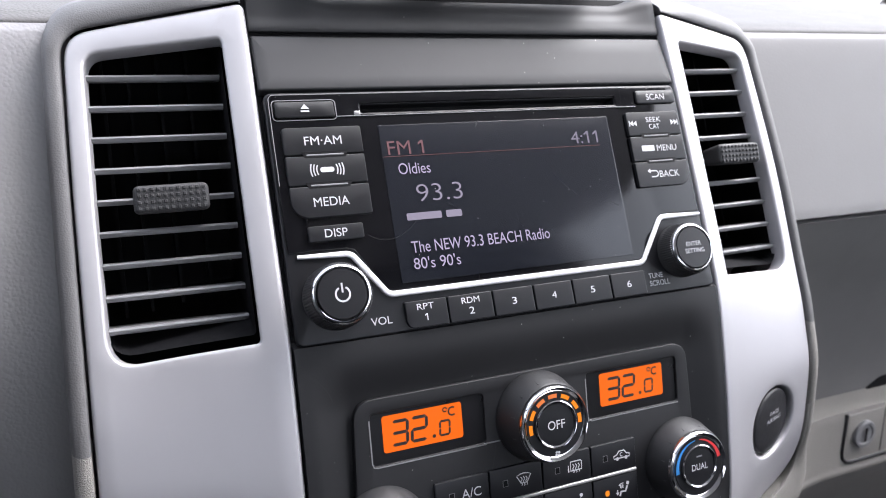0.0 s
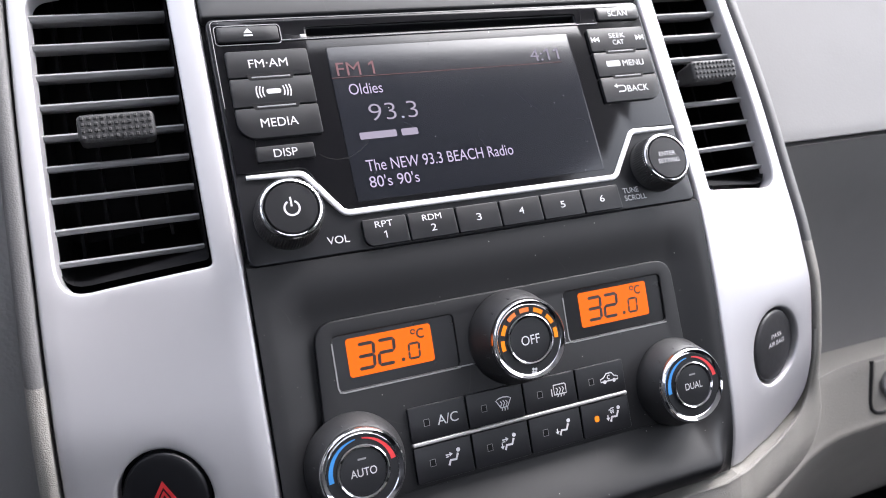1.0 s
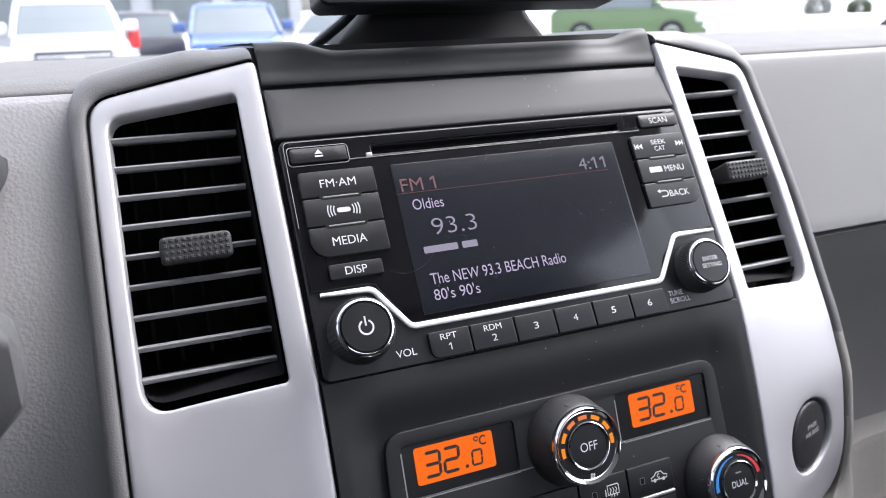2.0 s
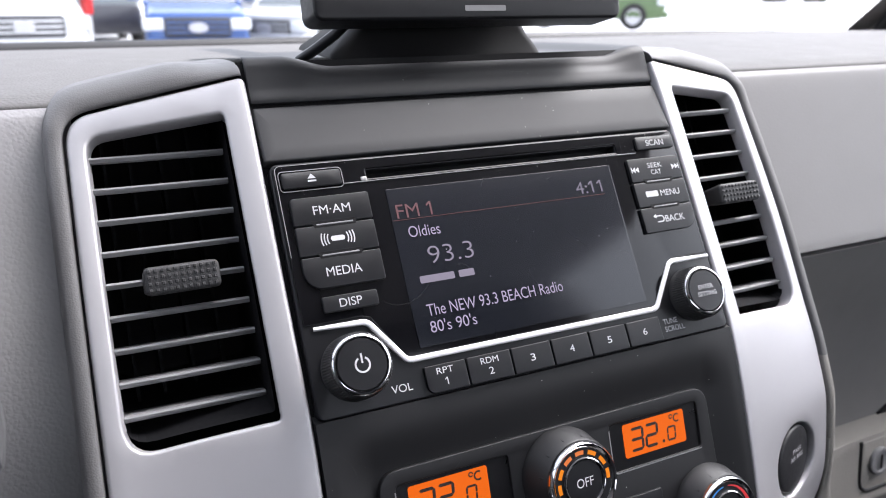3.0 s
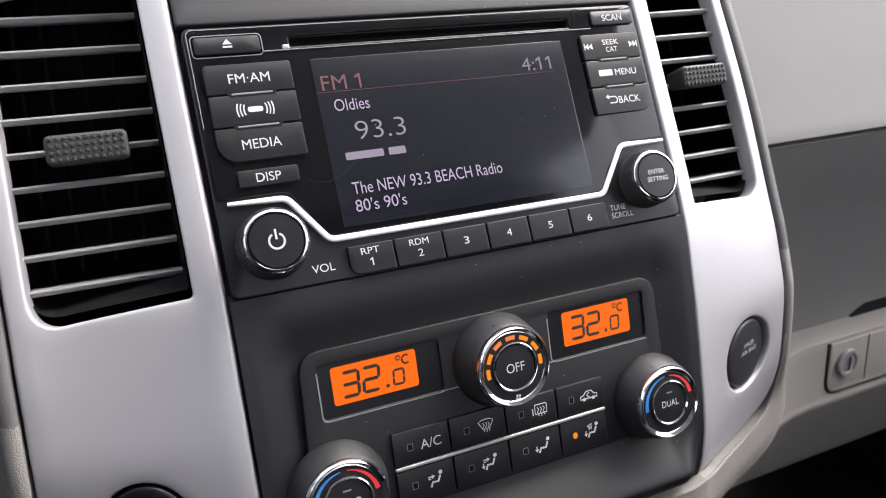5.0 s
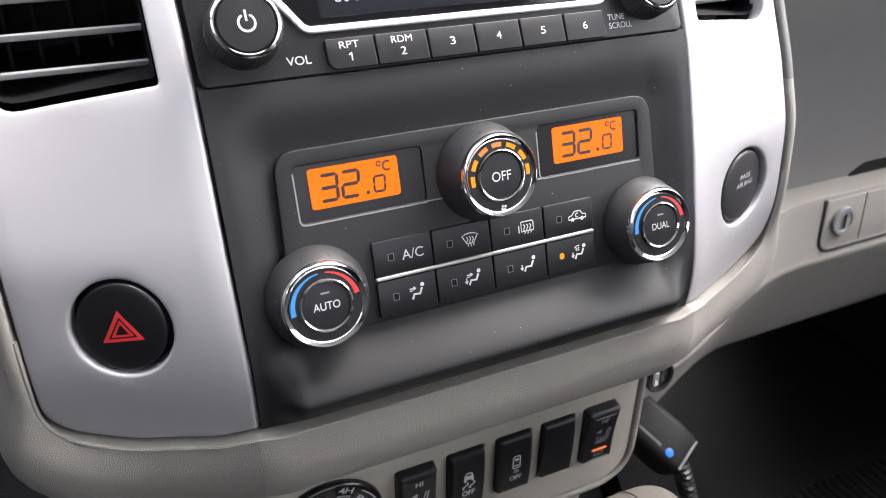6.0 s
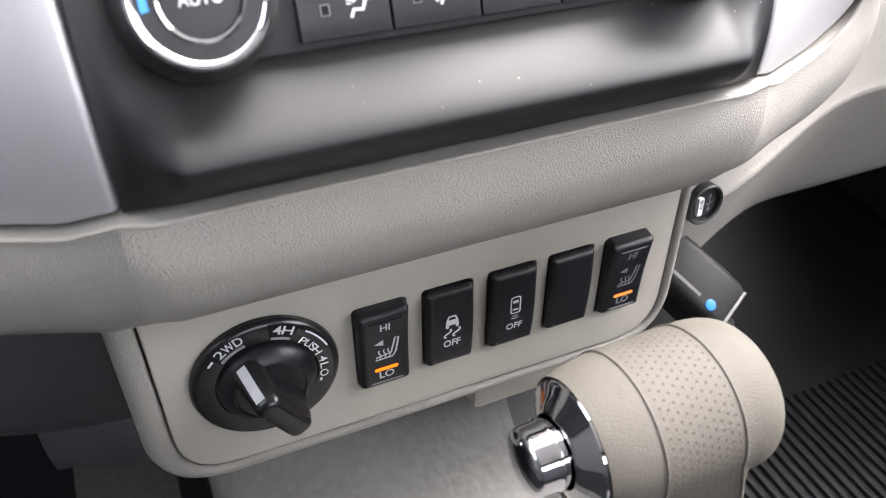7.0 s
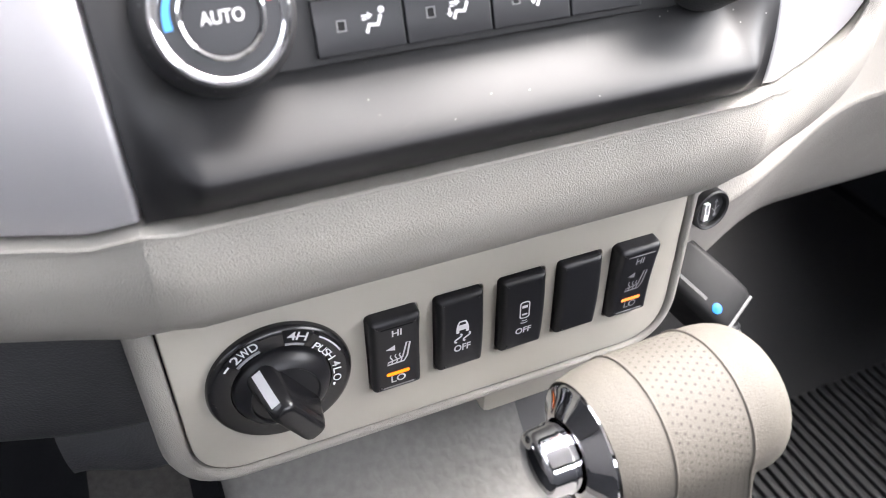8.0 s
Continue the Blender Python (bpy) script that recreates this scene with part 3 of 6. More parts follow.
# ---------------------------------------------------------------- large structure of the cab and the dash
def rim_path():
    edge = dense(BEZEL_EDGE, 0.004)
    if area2(edge) < 0:
        edge.reverse()
    # from the lower inner corner round the outside to the upper inner corner
    k = min(range(len(edge)), key=lambda i: math.dist(edge[i], (0.1022, -0.1212)))
    edge = edge[k:] + edge[:k]
    e = min(range(len(edge)), key=lambda i: math.dist(edge[i], (0.1022, 0.1158)))
    right = edge[:e + 1]
    left = [(-x, z) for x, z in right][::-1]
    mid = [(x, -0.1215 - 0.0004) for x in np.linspace(-0.094, 0.094, 24)]
    return left + mid + right


SIDE = [(0.0008, 0.007), (0.0010, 0.0006), (0.0022, -0.0010), (0.0046, -0.0008), (0.0068, 0.0014), (0.0078, 0.008), (0.0082, 0.03), (0.0065, 0.07)]
TOP = [(0.0003, 0.006), (0.0004, 0.0010), (0.0024, 0.0004), (0.0062, 0.0034), (0.0088, 0.010), (0.0090, 0.018), (0.0060, 0.045), (-0.012, 0.13)]
LIP = [(0.0010, 0.005), (0.0013, -0.0042), (0.0032, -0.0057), (0.0170, -0.0078), (0.0320, -0.0045), (0.0450, 0.0065), (0.0525, 0.0200), (0.0550, 0.070)]


def centre_surround():
    path = rim_path()
    rows = []
    n = len(path)
    outs = []
    for i, p in enumerate(path):
        a, b = path[max(0, i - 1)], path[min(n - 1, i + 1)]
        d = Vector((b[0] - a[0], b[1] - a[1])).normalized()
        outs.append(Vector((d.y, -d.x)))
    for i, p in enumerate(path):
        reach = 4 if p[1] < -0.05 else 1
        out = sum((outs[j] for j in range(max(0, i - reach), min(n, i + reach + 1))), Vector((0, 0))).normalized()
        down = smooth01(0.170, 0.135, abs(p[0])) * smooth01(-0.07, -0.10, p[1])
        out = (out * (1 - down) + Vector((0, -1)) * down).normalized()
        if p[1] > 0.09 and out.x * p[0] < 0:
            out = Vector((0, 1))
        low = max(0.0, -out.y) ** 1.3
        high = smooth01(0.3, 0.9, out.y)
        y0 = bezel_y(p[0], p[1]) if abs(p[0]) > PANEL_X else -0.0385
        fine = []
        for j in range(8):
            o = SIDE[j][0] + (LIP[j][0] - SIDE[j][0]) * low + (TOP[j][0] - SIDE[j][0]) * high
            q = SIDE[j][1] + (LIP[j][1] - SIDE[j][1]) * low + (TOP[j][1] - SIDE[j][1]) * high
            o *= 1 - 0.5 * high * smooth01(0.130, 0.104, abs(p[0]))
            fine.append((o, q))
        row = []
        for s in np.linspace(0, 7, 36):
            j = min(6, int(s))
            f = s - j
            pm, p0, p1, p2 = fine[max(0, j - 1)], fine[j], fine[j + 1], fine[min(7, j + 2)]
            o, q = [0.5 * (2 * p0[k] + (p1[k] - pm[k]) * f + (2 * pm[k] - 5 * p0[k] + 4 * p1[k] - p2[k]) * f * f
                           + (3 * p0[k] - pm[k] - 3 * p1[k] + p2[k]) * f ** 3) for k in (0, 1)]
            row.append(Vector((p[0] + out.x * o, y0 + q, p[1] + out.y * o)))
        rows.append(row)
    t = thing("centre_surround", I4, "grained grey-beige surround of the centre stack with a wide lower lip", "dash trim")
    a = next(i for i, p in enumerate(path) if p[1] < -0.03)
    b = n - a
    for end, at in ((rows[0], 0), (rows[-1], len(rows))):
        rows.insert(at, [v - Vector((0, 0, 0.012)) for v in end])
    a, b = a + 1, b + 1
    part("left_rim", loft(rows[:a + 1]), RIM_GREY, t, "grey side rim")
    part("lower_lip", loft(rows[a:b]), GREIGE, t)
    edge = [rows[i + 1][5] + Vector((0, -0.0005, 0.0003)) for i in range(n) if path[i][1] < -0.075]
    part("bead", tube(edge, 0.0009, 8), GREIGE, t, "thin rolled edge along the lip's top")
    part("right_rim", loft(rows[b - 1:]), RIM_GREY, t, "grey side rim")
    return t


def swept(profile, xs, bend=None):
    """A profile of (y, z) points swept along x, smoothed."""
    pts = []
    for j in range(len(profile) - 1):
        pm, p0, p1, p2 = profile[max(0, j - 1)], profile[j], profile[j + 1], profile[min(len(profile) - 1, j + 2)]
        for f in np.linspace(0, 1, 7, endpoint=False):
            pts.append([0.5 * (2 * p0[k] + (p1[k] - pm[k]) * f + (2 * pm[k] - 5 * p0[k] + 4 * p1[k] - p2[k]) * f * f
                               + (3 * p0[k] - pm[k] - 3 * p1[k] + p2[k]) * f ** 3) for k in (0, 1)])
    pts.append(profile[-1])
    return loft([[Vector((x, y + (bend(x, y, z) if bend else 0), z)) for y, z in pts] for x in xs])


def build_dash():
    dash = thing("dashboard", I4, "grey grained pickup dashboard with soft top and lower panels", "dashboard", kind="structure")
    xs = list(np.linspace(-0.79, 0.79, 60))
    part("top_pad", swept([(0.0975, 0.1035), (0.102, 0.1065), (0.13, 0.1090), (0.25, 0.1100), (0.40, 0.1020), (0.52, 0.0930), (0.60, 0.085)], xs), DASH_TOP, dash, "soft grey dash top")
    part("passenger_pad", swept([(0.1010, 0.1050), (0.0960, 0.1030), (0.0905, 0.0960), (0.0720, 0.0620), (0.0520, 0.0260), (0.0435, 0.0110), (0.0445, 0.0078), (0.060, 0.007)],
                                list(np.linspace(0.166, 0.79, 30))), PAD_SMOOTH, dash, "smooth grey passenger pad")
    part("glovebox_face", swept([(0.060, 0.0062), (0.0440, 0.0055), (0.0435, 0.0035), (0.0520, -0.020), (0.0660, -0.060), (0.0740, -0.105), (0.0770, -0.158)],
                                list(np.linspace(0.166, 0.79, 30))), PAD_SMOOTH, dash, "grey glovebox face leaning inwards")
    inward = lambda x, y, z: -0.056 * (1 - smooth01(0.11, 0.30, x))
    part("lower_panel", swept([(0.090, -0.1570), (0.0620, -0.1565), (0.0575, -0.1590), (0.0545, -0.1750), (0.0505, -0.1990), (0.0490, -0.2060), (0.0515, -0.2140), (0.0640, -0.2470), (0.0765, -0.2840), (0.0865, -0.3070), (0.1020, -0.3165), (0.16, -0.3205)],
                              list(np.linspace(0.106, 0.79, 40)), inward), LOWER, dash, "pale grey-beige lower dash panel folded under")
    part("driver_pad", swept([(0.1010, 0.1050), (0.0960, 0.1030), (0.0905, 0.0960), (0.0720, 0.0620), (0.0520, 0.0260), (0.0400, -0.010), (0.0350, -0.060), (0.0400, -0.1100), (0.060, -0.1150)],
                             list(np.linspace(-0.79, -0.166, 30))), PAD, dash, "grey grained driver pad")
    part("knee_panel", swept([(0.060, -0.1160), (0.0420, -0.1180), (0.0380, -0.1400), (0.0430, -0.2050), (0.0560, -0.2600), (0.0800, -0.2860), (0.18, -0.298)],
                             list(np.linspace(-0.79, -0.106, 36)), lambda x, y, z: -0.03 * smooth01(-0.26, -0.12, x)), DARK_LOWER, dash, "dark grey knee panel")
    part("under_trim", swept([(0.075, -0.262), (0.052, -0.268), (0.044, -0.285), (0.045, -0.305), (0.055, -0.318), (0.10, -0.326)], list(np.linspace(-0.166, -0.106, 10)),
                             lambda x, y, z: -0.012 * smooth01(-0.165, -0.13, x)), DARK_LOWER, dash, "dark grey trim under the knee panel")
    seam = [(-0.172, 0.0235, -0.16), (-0.172, 0.024, -0.19), (-0.173, 0.028, -0.225), (-0.175, 0.034, -0.25)]
    part("seam", tube(seam, 0.0009), BLACK_DEEP, dash)
    return dash


def build_cab():
    def side(x, name):
        s = 1 if x > 0 else -1
        outer = [(-1.35, -0.66), (0.47, -0.66), (0.47, 0.095), (-0.16, 0.70), (-1.35, 0.70)]
        # driver's opening is cut small where an unseen driver would block the light
        sill = 0.08 if s > 0 else 0.22
        back, top = (-1.02, 0.690) if s > 0 else (-0.42, 0.66)
        front = rounded([(back, sill), (0.425 if s > 0 else 0.25, sill), (-0.19, top - 0.008), (back, top)], [0.04, 0.04, 0.06, 0.05])
        bm = sheet(outer, [front], lambda a, b: Vector((x, a, b)), depth=0.04 * s)
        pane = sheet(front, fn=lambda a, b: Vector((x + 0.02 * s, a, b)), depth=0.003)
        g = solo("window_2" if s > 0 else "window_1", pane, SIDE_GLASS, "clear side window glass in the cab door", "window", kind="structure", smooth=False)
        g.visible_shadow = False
        # driver's door is darker, standing in for shade of the unseen wheel and driver
        return solo(name, bm, DOOR if s > 0 else DARK_LOWER, "plain grey inside of the cab door with a window opening", "door", kind="structure", smooth=False)
    side(-0.80, "wall_left")
    side(0.80, "wall_right")
    # unseen rear wall; its dark colour and opening are set to shape the light
    solo("wall_back", sheet([(-0.8, -0.66), (0.8, -0.66), (0.8, 0.70), (-0.8, 0.70)], [rrect(-0.50, 0.20, 0.50, 0.48, 0.06)], lambda a, b: Vector((a, -1.35, b)), depth=0.04), DARK_LOWER,
         "plain grey rear cab wall with a wide window", "wall", kind="structure", smooth=False)
    solo("ceiling", block(-0.84, 0.84, -1.39, -0.16, 0.70, 0.74), LINER, "plain grey cab headliner", "ceiling", kind="structure", smooth=False)
    solo("floor", block(-0.84, 0.84, -1.39, 0.80, -0.68, -0.62), CARPET, "black carpet on the cab floor", "floor", kind="structure", smooth=False)
    solo("wall_front", block(-0.84, 0.84, 0.62, 0.66, -0.66, 0.086), CARPET, "black firewall lining under the dash", "wall", kind="structure", smooth=False)
    solo("trim", block(0.788, 0.7985, -0.30, 0.615, -0.615, -0.27, 0.004), CARPET, "black carpet trim low on the passenger's door", "trim", kind="structure", smooth=False)
    for s in (-1, 1):
        path = [Vector((s * 0.805, 0.49, 0.03)), Vector((s * 0.803, 0.44, 0.115)), Vector((s * 0.797, 0.30, 0.27)), Vector((s * 0.775, 0.08, 0.48)), Vector((s * 0.75, -0.16, 0.70))]
        solo("pillar", tube(path, 0.009, 12), BLACK_GRAIN, "thin dark windscreen pillar trim at the cab's corner", "pillar", "pillars", kind="structure")
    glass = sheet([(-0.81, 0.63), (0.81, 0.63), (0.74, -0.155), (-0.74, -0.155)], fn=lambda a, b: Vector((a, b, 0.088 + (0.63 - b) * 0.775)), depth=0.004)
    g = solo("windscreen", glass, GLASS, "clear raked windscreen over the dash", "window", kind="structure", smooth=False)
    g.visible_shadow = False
    solo("windscreen_band", swept([(0.625, 0.081), (0.615, 0.089), (0.595, 0.0945), (0.585, 0.091), (0.582, 0.082)], list(np.linspace(-0.80, 0.80, 30)), lambda x, y, z: -0.13 * abs(x / 0.8) ** 5), BLACK_SOFT,
         "black band along the foot of the windscreen", "window seal", kind="structure")


def upper_panel():
    t = thing("upper_dash_panel", I4, "charcoal storage lid and cap above the radio", "dash panel")
    lid = sheet(rrect(-0.1008, 0.1012, 0.1008, 0.1256, 0.0012), fn=lambda a, b: Vector((a, b, -0.0008 - 0.0035 * (b - 0.101) / 0.0246)), step=0.01, edge=0.0010, depth=0.006)
    part("lid", moved(lid, RADIO), LID, t, "charcoal storage lid")
    prof = [(0.0790, 0.1030), (0.0722, 0.1050), (0.0752, 0.1105), (0.0782, 0.1160), (0.0806, 0.1200), (0.0845, 0.1219), (0.095, 0.1214), (0.13, 0.1200), (0.22, 0.1150)]
    xs = [-0.1010, -0.1006] + list(np.linspace(-0.099, 0.099, 70)) + [0.1006, 0.1010]
    rows = []
    for x in xs:
        dip = 0.0042 * smooth01(-0.086, -0.064, x) * smooth01(0.098, 0.076, x)
        row = []
        for j in range(len(prof) - 1):
            pm, p0, p1, p2 = prof[max(0, j - 1)], prof[j], prof[j + 1], prof[min(len(prof) - 1, j + 2)]
            for f in np.linspace(0, 1, 6, endpoint=False):
                y, z = [0.5 * (2 * p0[k] + (p1[k] - pm[k]) * f + (2 * pm[k] - 5 * p0[k] + 4 * p1[k] - p2[k]) * f * f + (3 * p0[k] - pm[k] - 3 * p1[k] + p2[k]) * f ** 3) for k in (0, 1)]
                side = 0.0012 if abs(x) > 0.1008 else (0.0003 if abs(x) > 0.1 else 0)
                row.append(Vector((x, y + side, z - dip * smooth01(0.108, 0.120, z) * 1.0)))
        rows.append(row)
    part("cap", loft(rows), LID, t, "charcoal cap that rolls back into a shallow tray")
    return t


def centre_backing():
    """Dark carrier behind the panels, seen in the gaps."""
    rows = []
    for x in (-0.1035, 0.1035):
        rows.append([Vector((x, y + 0.0055, z)) for z, y in [(z, interp(z, INNER)) for z in np.linspace(-0.124, 0.120, 40)]])
    return solo("panel_carrier", loft(rows), BLACK_DEEP, "black carrier behind the centre stack panels", "dash panel", kind="structure")


build_cab()
build_dash()
centre_surround()
centre_backing()
upper_panel()
for s in (-1, 1):
    vent_bezel(s)
    push_button(s)


# ---------------------------------------------------------------- the radio
MM = 0.001


def mm(*v):
    return [x * MM for x in v]


def button(parent, box, r=1.0, radii=None, w0=0.0, h=1.4, name="button", material=None, crown=0.0, label=""):
    u0, v0, u1, v1 = mm(*box)
    cv = (v0 + v1) / 2
    lp = rrect(u0, v0, u1, v1, r * MM, radii=[q * MM for q in radii] if radii else None)
    hh = (w0 + h) * MM
    fn = lambda a, b: Vector((a, b, hh - crown * ((b - cv) / (v1 - v0)) ** 2 * MM * 4))
    return part(name, sheet(lp, fn=fn, step=0.004 if crown else 0.0, edge=0.3 * MM, depth=(h + 0.6) * MM), material or BUTTON, parent, label)


def chrome_tab(parent, u0, u1, v, w):
    notch = [mm(u0 - 1.9, v + 1.25), mm(u0 - 0.7, v - 1.15), mm(u1 + 0.7, v - 1.15), mm(u1 + 1.9, v + 1.25)]
    part("notch", sheet([tuple(q) for q in notch], fn=at_w((w - 0.12) * MM), depth=0.1 * MM), BLACK_DEEP, parent, "dark notch between two buttons", smooth=False)
    return part("bar", sheet(rrect(u0 * MM, (v - 0.40) * MM, u1 * MM, (v + 0.32) * MM, 0.32 * MM), fn=at_w(w * MM), edge=0.26 * MM, depth=0.8 * MM), SLAT, parent, "small silver bar")


def knob(parent, u, v, w, r_ring, r_base, cap_r, name="knob", flare=0.0):
    """A turning knob: knurled skirt, chrome ring and black cap."""
    m = Matrix.Translation((u * MM, v * MM, 0))
    r, b, c, h = r_ring * MM, r_base * MM, cap_r * MM, w * MM
    k = part(name, moved(lathe([(b, -0.001), (b, h * 0.18), (b * 0.99, h * 0.25), (b * 0.965, h * 0.80), (r * 1.0, h * 0.9), (r * 0.98, h * 0.93)], 288, knurl=(2, 3, 0.00045, 144)), m), BLACK_GRAIN, parent)
    part("ring", moved(lathe([(r * 0.995, h * 0.80), (r, h * 0.86), (r * 0.99, h * 0.90), (r * 0.955, h * 0.955), (r * 0.91, h * 0.99), (c * 1.06, h), (c * 1.03, h - 0.0004)], 96), m), CHROME, k, "chrome ring")
    part("cap", moved(lathe([(c * 1.035, h - 0.0014), (c * 1.0, h - 0.0006), (c * 0.97, h - 0.0002), (c * 0.5, h - 0.0001), (0, h)], 64), m), BUTTON, k)
    return k


def legend(parent, words, u0, u1, v, h, w, material=None, name="legend", bold=0.0):
    return part(name, lettering(words, u0 * MM, u1 * MM, v * MM, h * MM, w * MM, bold), material or WHITE, parent, smooth=False)


def car_radio():
    t = thing("car_radio", RADIO, "black car radio with a lit display, button columns and two knobs", "car radio")
    slot = rrect(*mm(-61.3, 90.6, 63.0, 94.0), 0.8 * MM)
    part("body", sheet(rrect(*mm(-99.6, 0.2, 99.6, 99.8), 3 * MM), [slot], fn=at_w(-0.0002), edge=0.8 * MM, depth=8 * MM, hole_edge=0.3 * MM, hole_depth=12 * MM), BUTTON, t, "matt black front")
    # the glossy upper fascia down to the silver line
    low = [(-98.4, 35.6), (-75.5, 35.6), (-72.5, 34.8), (-61.8, 17.6), (-59.5, 16.9), (59.5, 16.6), (62.5, 17.4), (74.0, 35.0), (77.5, 36.6), (98.4, 36.6), (98.6, 97.6), (97.4, 98.8), (-97.4, 98.8), (-98.6, 97.6)]
    part("fascia", sheet([(a * MM, b * MM) for a, b in low], [rrect(*mm(-61.8, 90.1, 63.5, 94.5), 1.0 * MM)], fn=at_w(0.0005), edge=0.35 * MM, depth=0.9 * MM, hole_edge=0.4 * MM, hole_depth=2 * MM),
         BLACK_GLOSS, t, "glossy black fascia with dust and hairline scratches")
    part("slot_lip", sheet(rrect(*mm(-72.0, 88.85, 74.0, 89.30), 0.22 * MM), fn=at_w(0.0010), edge=0.2 * MM, depth=1.2 * MM), SLAT, t, "thin grey lip under the disc slot")
    part("slot_end", sheet(rrect(*mm(-64.4, 89.3, -61.7, 91.2), 0.5 * MM), fn=at_w(0.0011), edge=0.4 * MM, depth=1.0 * MM), SATIN, t, "small grey piece at the slot's left end")
    # pale stroke paints the light along the fascia's left and top edges
    part("outline", stroke([tuple(mm(*q)) for q in [(-98.1, 62.0), (-98.1, 96.4)] + arc_pts(-95.9, 96.4, 2.2, 180, 90, 6) + [(-20.0, 98.6), (70.0, 98.6)]], 0.32 * MM, 0.0007), SLAT, t, "thin pale stroke painted as the fascia's lit edge", smooth=False)
    part("outline", stroke([(a, b) for a, b in rrect(*mm(-97.1, 88.0, -71.7, 96.2), 1.6 * MM)], 0.38 * MM, 0.0007, closed=True), SLAT, t, "thin pale rim round the eject button", smooth=False)
    part("slot_well", moved(block(-0.062, 0.064, 0.088, 0.097, -0.016, -0.0095), I4), BLACK_DEEP, t, smooth=False)
    line = rounded([(-95.3, 34.0), (-74.2, 33.4), (-61.3, 15.6), (60.8, 15.1), (75.2, 35.2), (98.4, 34.9)], [0, 5, 4.5, 4.5, 5, 0], n=8)
    rows = []
    for i, p in enumerate(line):
        a, b = Vector(line[max(0, i - 1)]), Vector(line[min(len(line) - 1, i + 1)])
        d = (b - a).normalized()
        n = Vector((-d.y, d.x))
        hw = 0.75 + 0.45 * smooth01(-95, -72, p[0]) * (1 - smooth01(85, 98.4, p[0]))
        rows.append([Vector(((p[0] + n.x * k) * MM, (p[1] + n.y * k) * MM, z * MM)) for k, z in ((-hw, 0.0), (-hw * 0.9, 1.0), (-hw * 0.5, 1.35), (hw * 0.5, 1.35), (hw * 0.9, 1.0), (hw, 0.0))])
    part("silver_line", loft(rows), BRIGHT, t, "bright silver line under the display")
    # display
    part("screen", sheet(rrect(*mm(-55.2, 19.2, 56.6, 84.7), 0.6 * MM), fn=at_w(0.0008), edge=0.15 * MM, depth=0.6 * MM), SCREEN, t, "dark display glass showing a radio station")
    scr = t.children[-1]
    W = 0.95
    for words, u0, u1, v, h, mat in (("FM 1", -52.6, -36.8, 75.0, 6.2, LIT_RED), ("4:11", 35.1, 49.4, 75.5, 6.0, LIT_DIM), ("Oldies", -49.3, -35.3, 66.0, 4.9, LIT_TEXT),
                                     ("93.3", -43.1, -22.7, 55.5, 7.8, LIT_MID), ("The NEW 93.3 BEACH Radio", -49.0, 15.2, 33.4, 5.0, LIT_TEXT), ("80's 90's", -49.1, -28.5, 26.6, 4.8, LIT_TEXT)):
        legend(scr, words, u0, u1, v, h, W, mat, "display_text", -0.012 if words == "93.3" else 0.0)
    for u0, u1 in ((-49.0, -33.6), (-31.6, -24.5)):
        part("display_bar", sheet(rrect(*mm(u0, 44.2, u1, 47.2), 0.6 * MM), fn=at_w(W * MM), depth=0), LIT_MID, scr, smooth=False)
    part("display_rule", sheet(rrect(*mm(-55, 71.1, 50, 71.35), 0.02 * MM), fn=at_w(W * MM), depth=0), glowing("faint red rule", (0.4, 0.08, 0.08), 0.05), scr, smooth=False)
    # left and right button columns
    G = 0.5
    b = button(t, (-96.2, 88.9, -72.6, 95.4), 1.0, w0=G, h=1.3, crown=0.3)
    part("legend", merge(sheet([mm(-86.2, 92.2), mm(-82.8, 92.2), mm(-84.5, 94.2)], fn=at_w(0.00195), depth=0), sheet([tuple(q) for q in (mm(-86.2, 90.9), mm(-82.8, 90.9), mm(-82.8, 91.6), mm(-86.2, 91.6))], fn=at_w(0.00195), depth=0)), WHITE, b, smooth=False)
    for words, box, radii, (u0, u1, v, h) in (("FM·AM", (-94.9, 73.6, -63.1, 84.6), (0.6, 0.6, 1, 1.4), (-86.6, -71.6, 79.2, 3.7)),
                                              ("", (-94.9, 61.4, -63.1, 73.0), (0.6, 0.6, 0.6, 0.6), (0, 0, 0, 0)),
                                              ("MEDIA", (-94.9, 48.4, -63.1, 60.8), (7, 1, 0.6, 0.6), (-86.2, -72.0, 54.6, 3.7)),
                                              ("DISP", (-90.0, 39.0, -68.0, 45.1), (0.8,) * 4, (-83.6, -74.6, 42.1, 3.4))):
        b = button(t, box, radii=radii, w0=G, h=1.5)
        if words:
            legend(b, words, u0, u1, v, h, 2.06)
        else:
            # a plain mark in place of the satellite maker's sign
            marks = [stroke([(x * MM, y * MM) for x, y in arc_pts(cx, 67.2, r, a0, a1, 8)], 0.5 * MM, 0.00206) for cx, sg in ((-79.0, 1), (-79.0, -1)) for r, a0, a1 in
                     ((4.2, -28 if sg > 0 else 152, 28 if sg > 0 else 208), (5.4, -25 if sg > 0 else 155, 25 if sg > 0 else 205), (6.6, -22 if sg > 0 else 158, 22 if sg > 0 else 202))]
            part("mark", merge(*marks, sheet(rrect(*mm(-81.8, 66.2, -76.2, 68.2), 0.9 * MM), fn=at_w(0.00206), depth=0)), WHITE, b, smooth=False)
    for v in (73.3, 61.1):
        chrome_tab(t, -86.5, -71.5, v, 2.2)
    b = button(t, (74.8, 90.2, 97.2, 96.6), 1.0, w0=G, h=1.3, crown=0.3)
    legend(b, "SCAN", 80.4, 91.0, 93.3, 3.0, 1.9, GREY_PRINT)
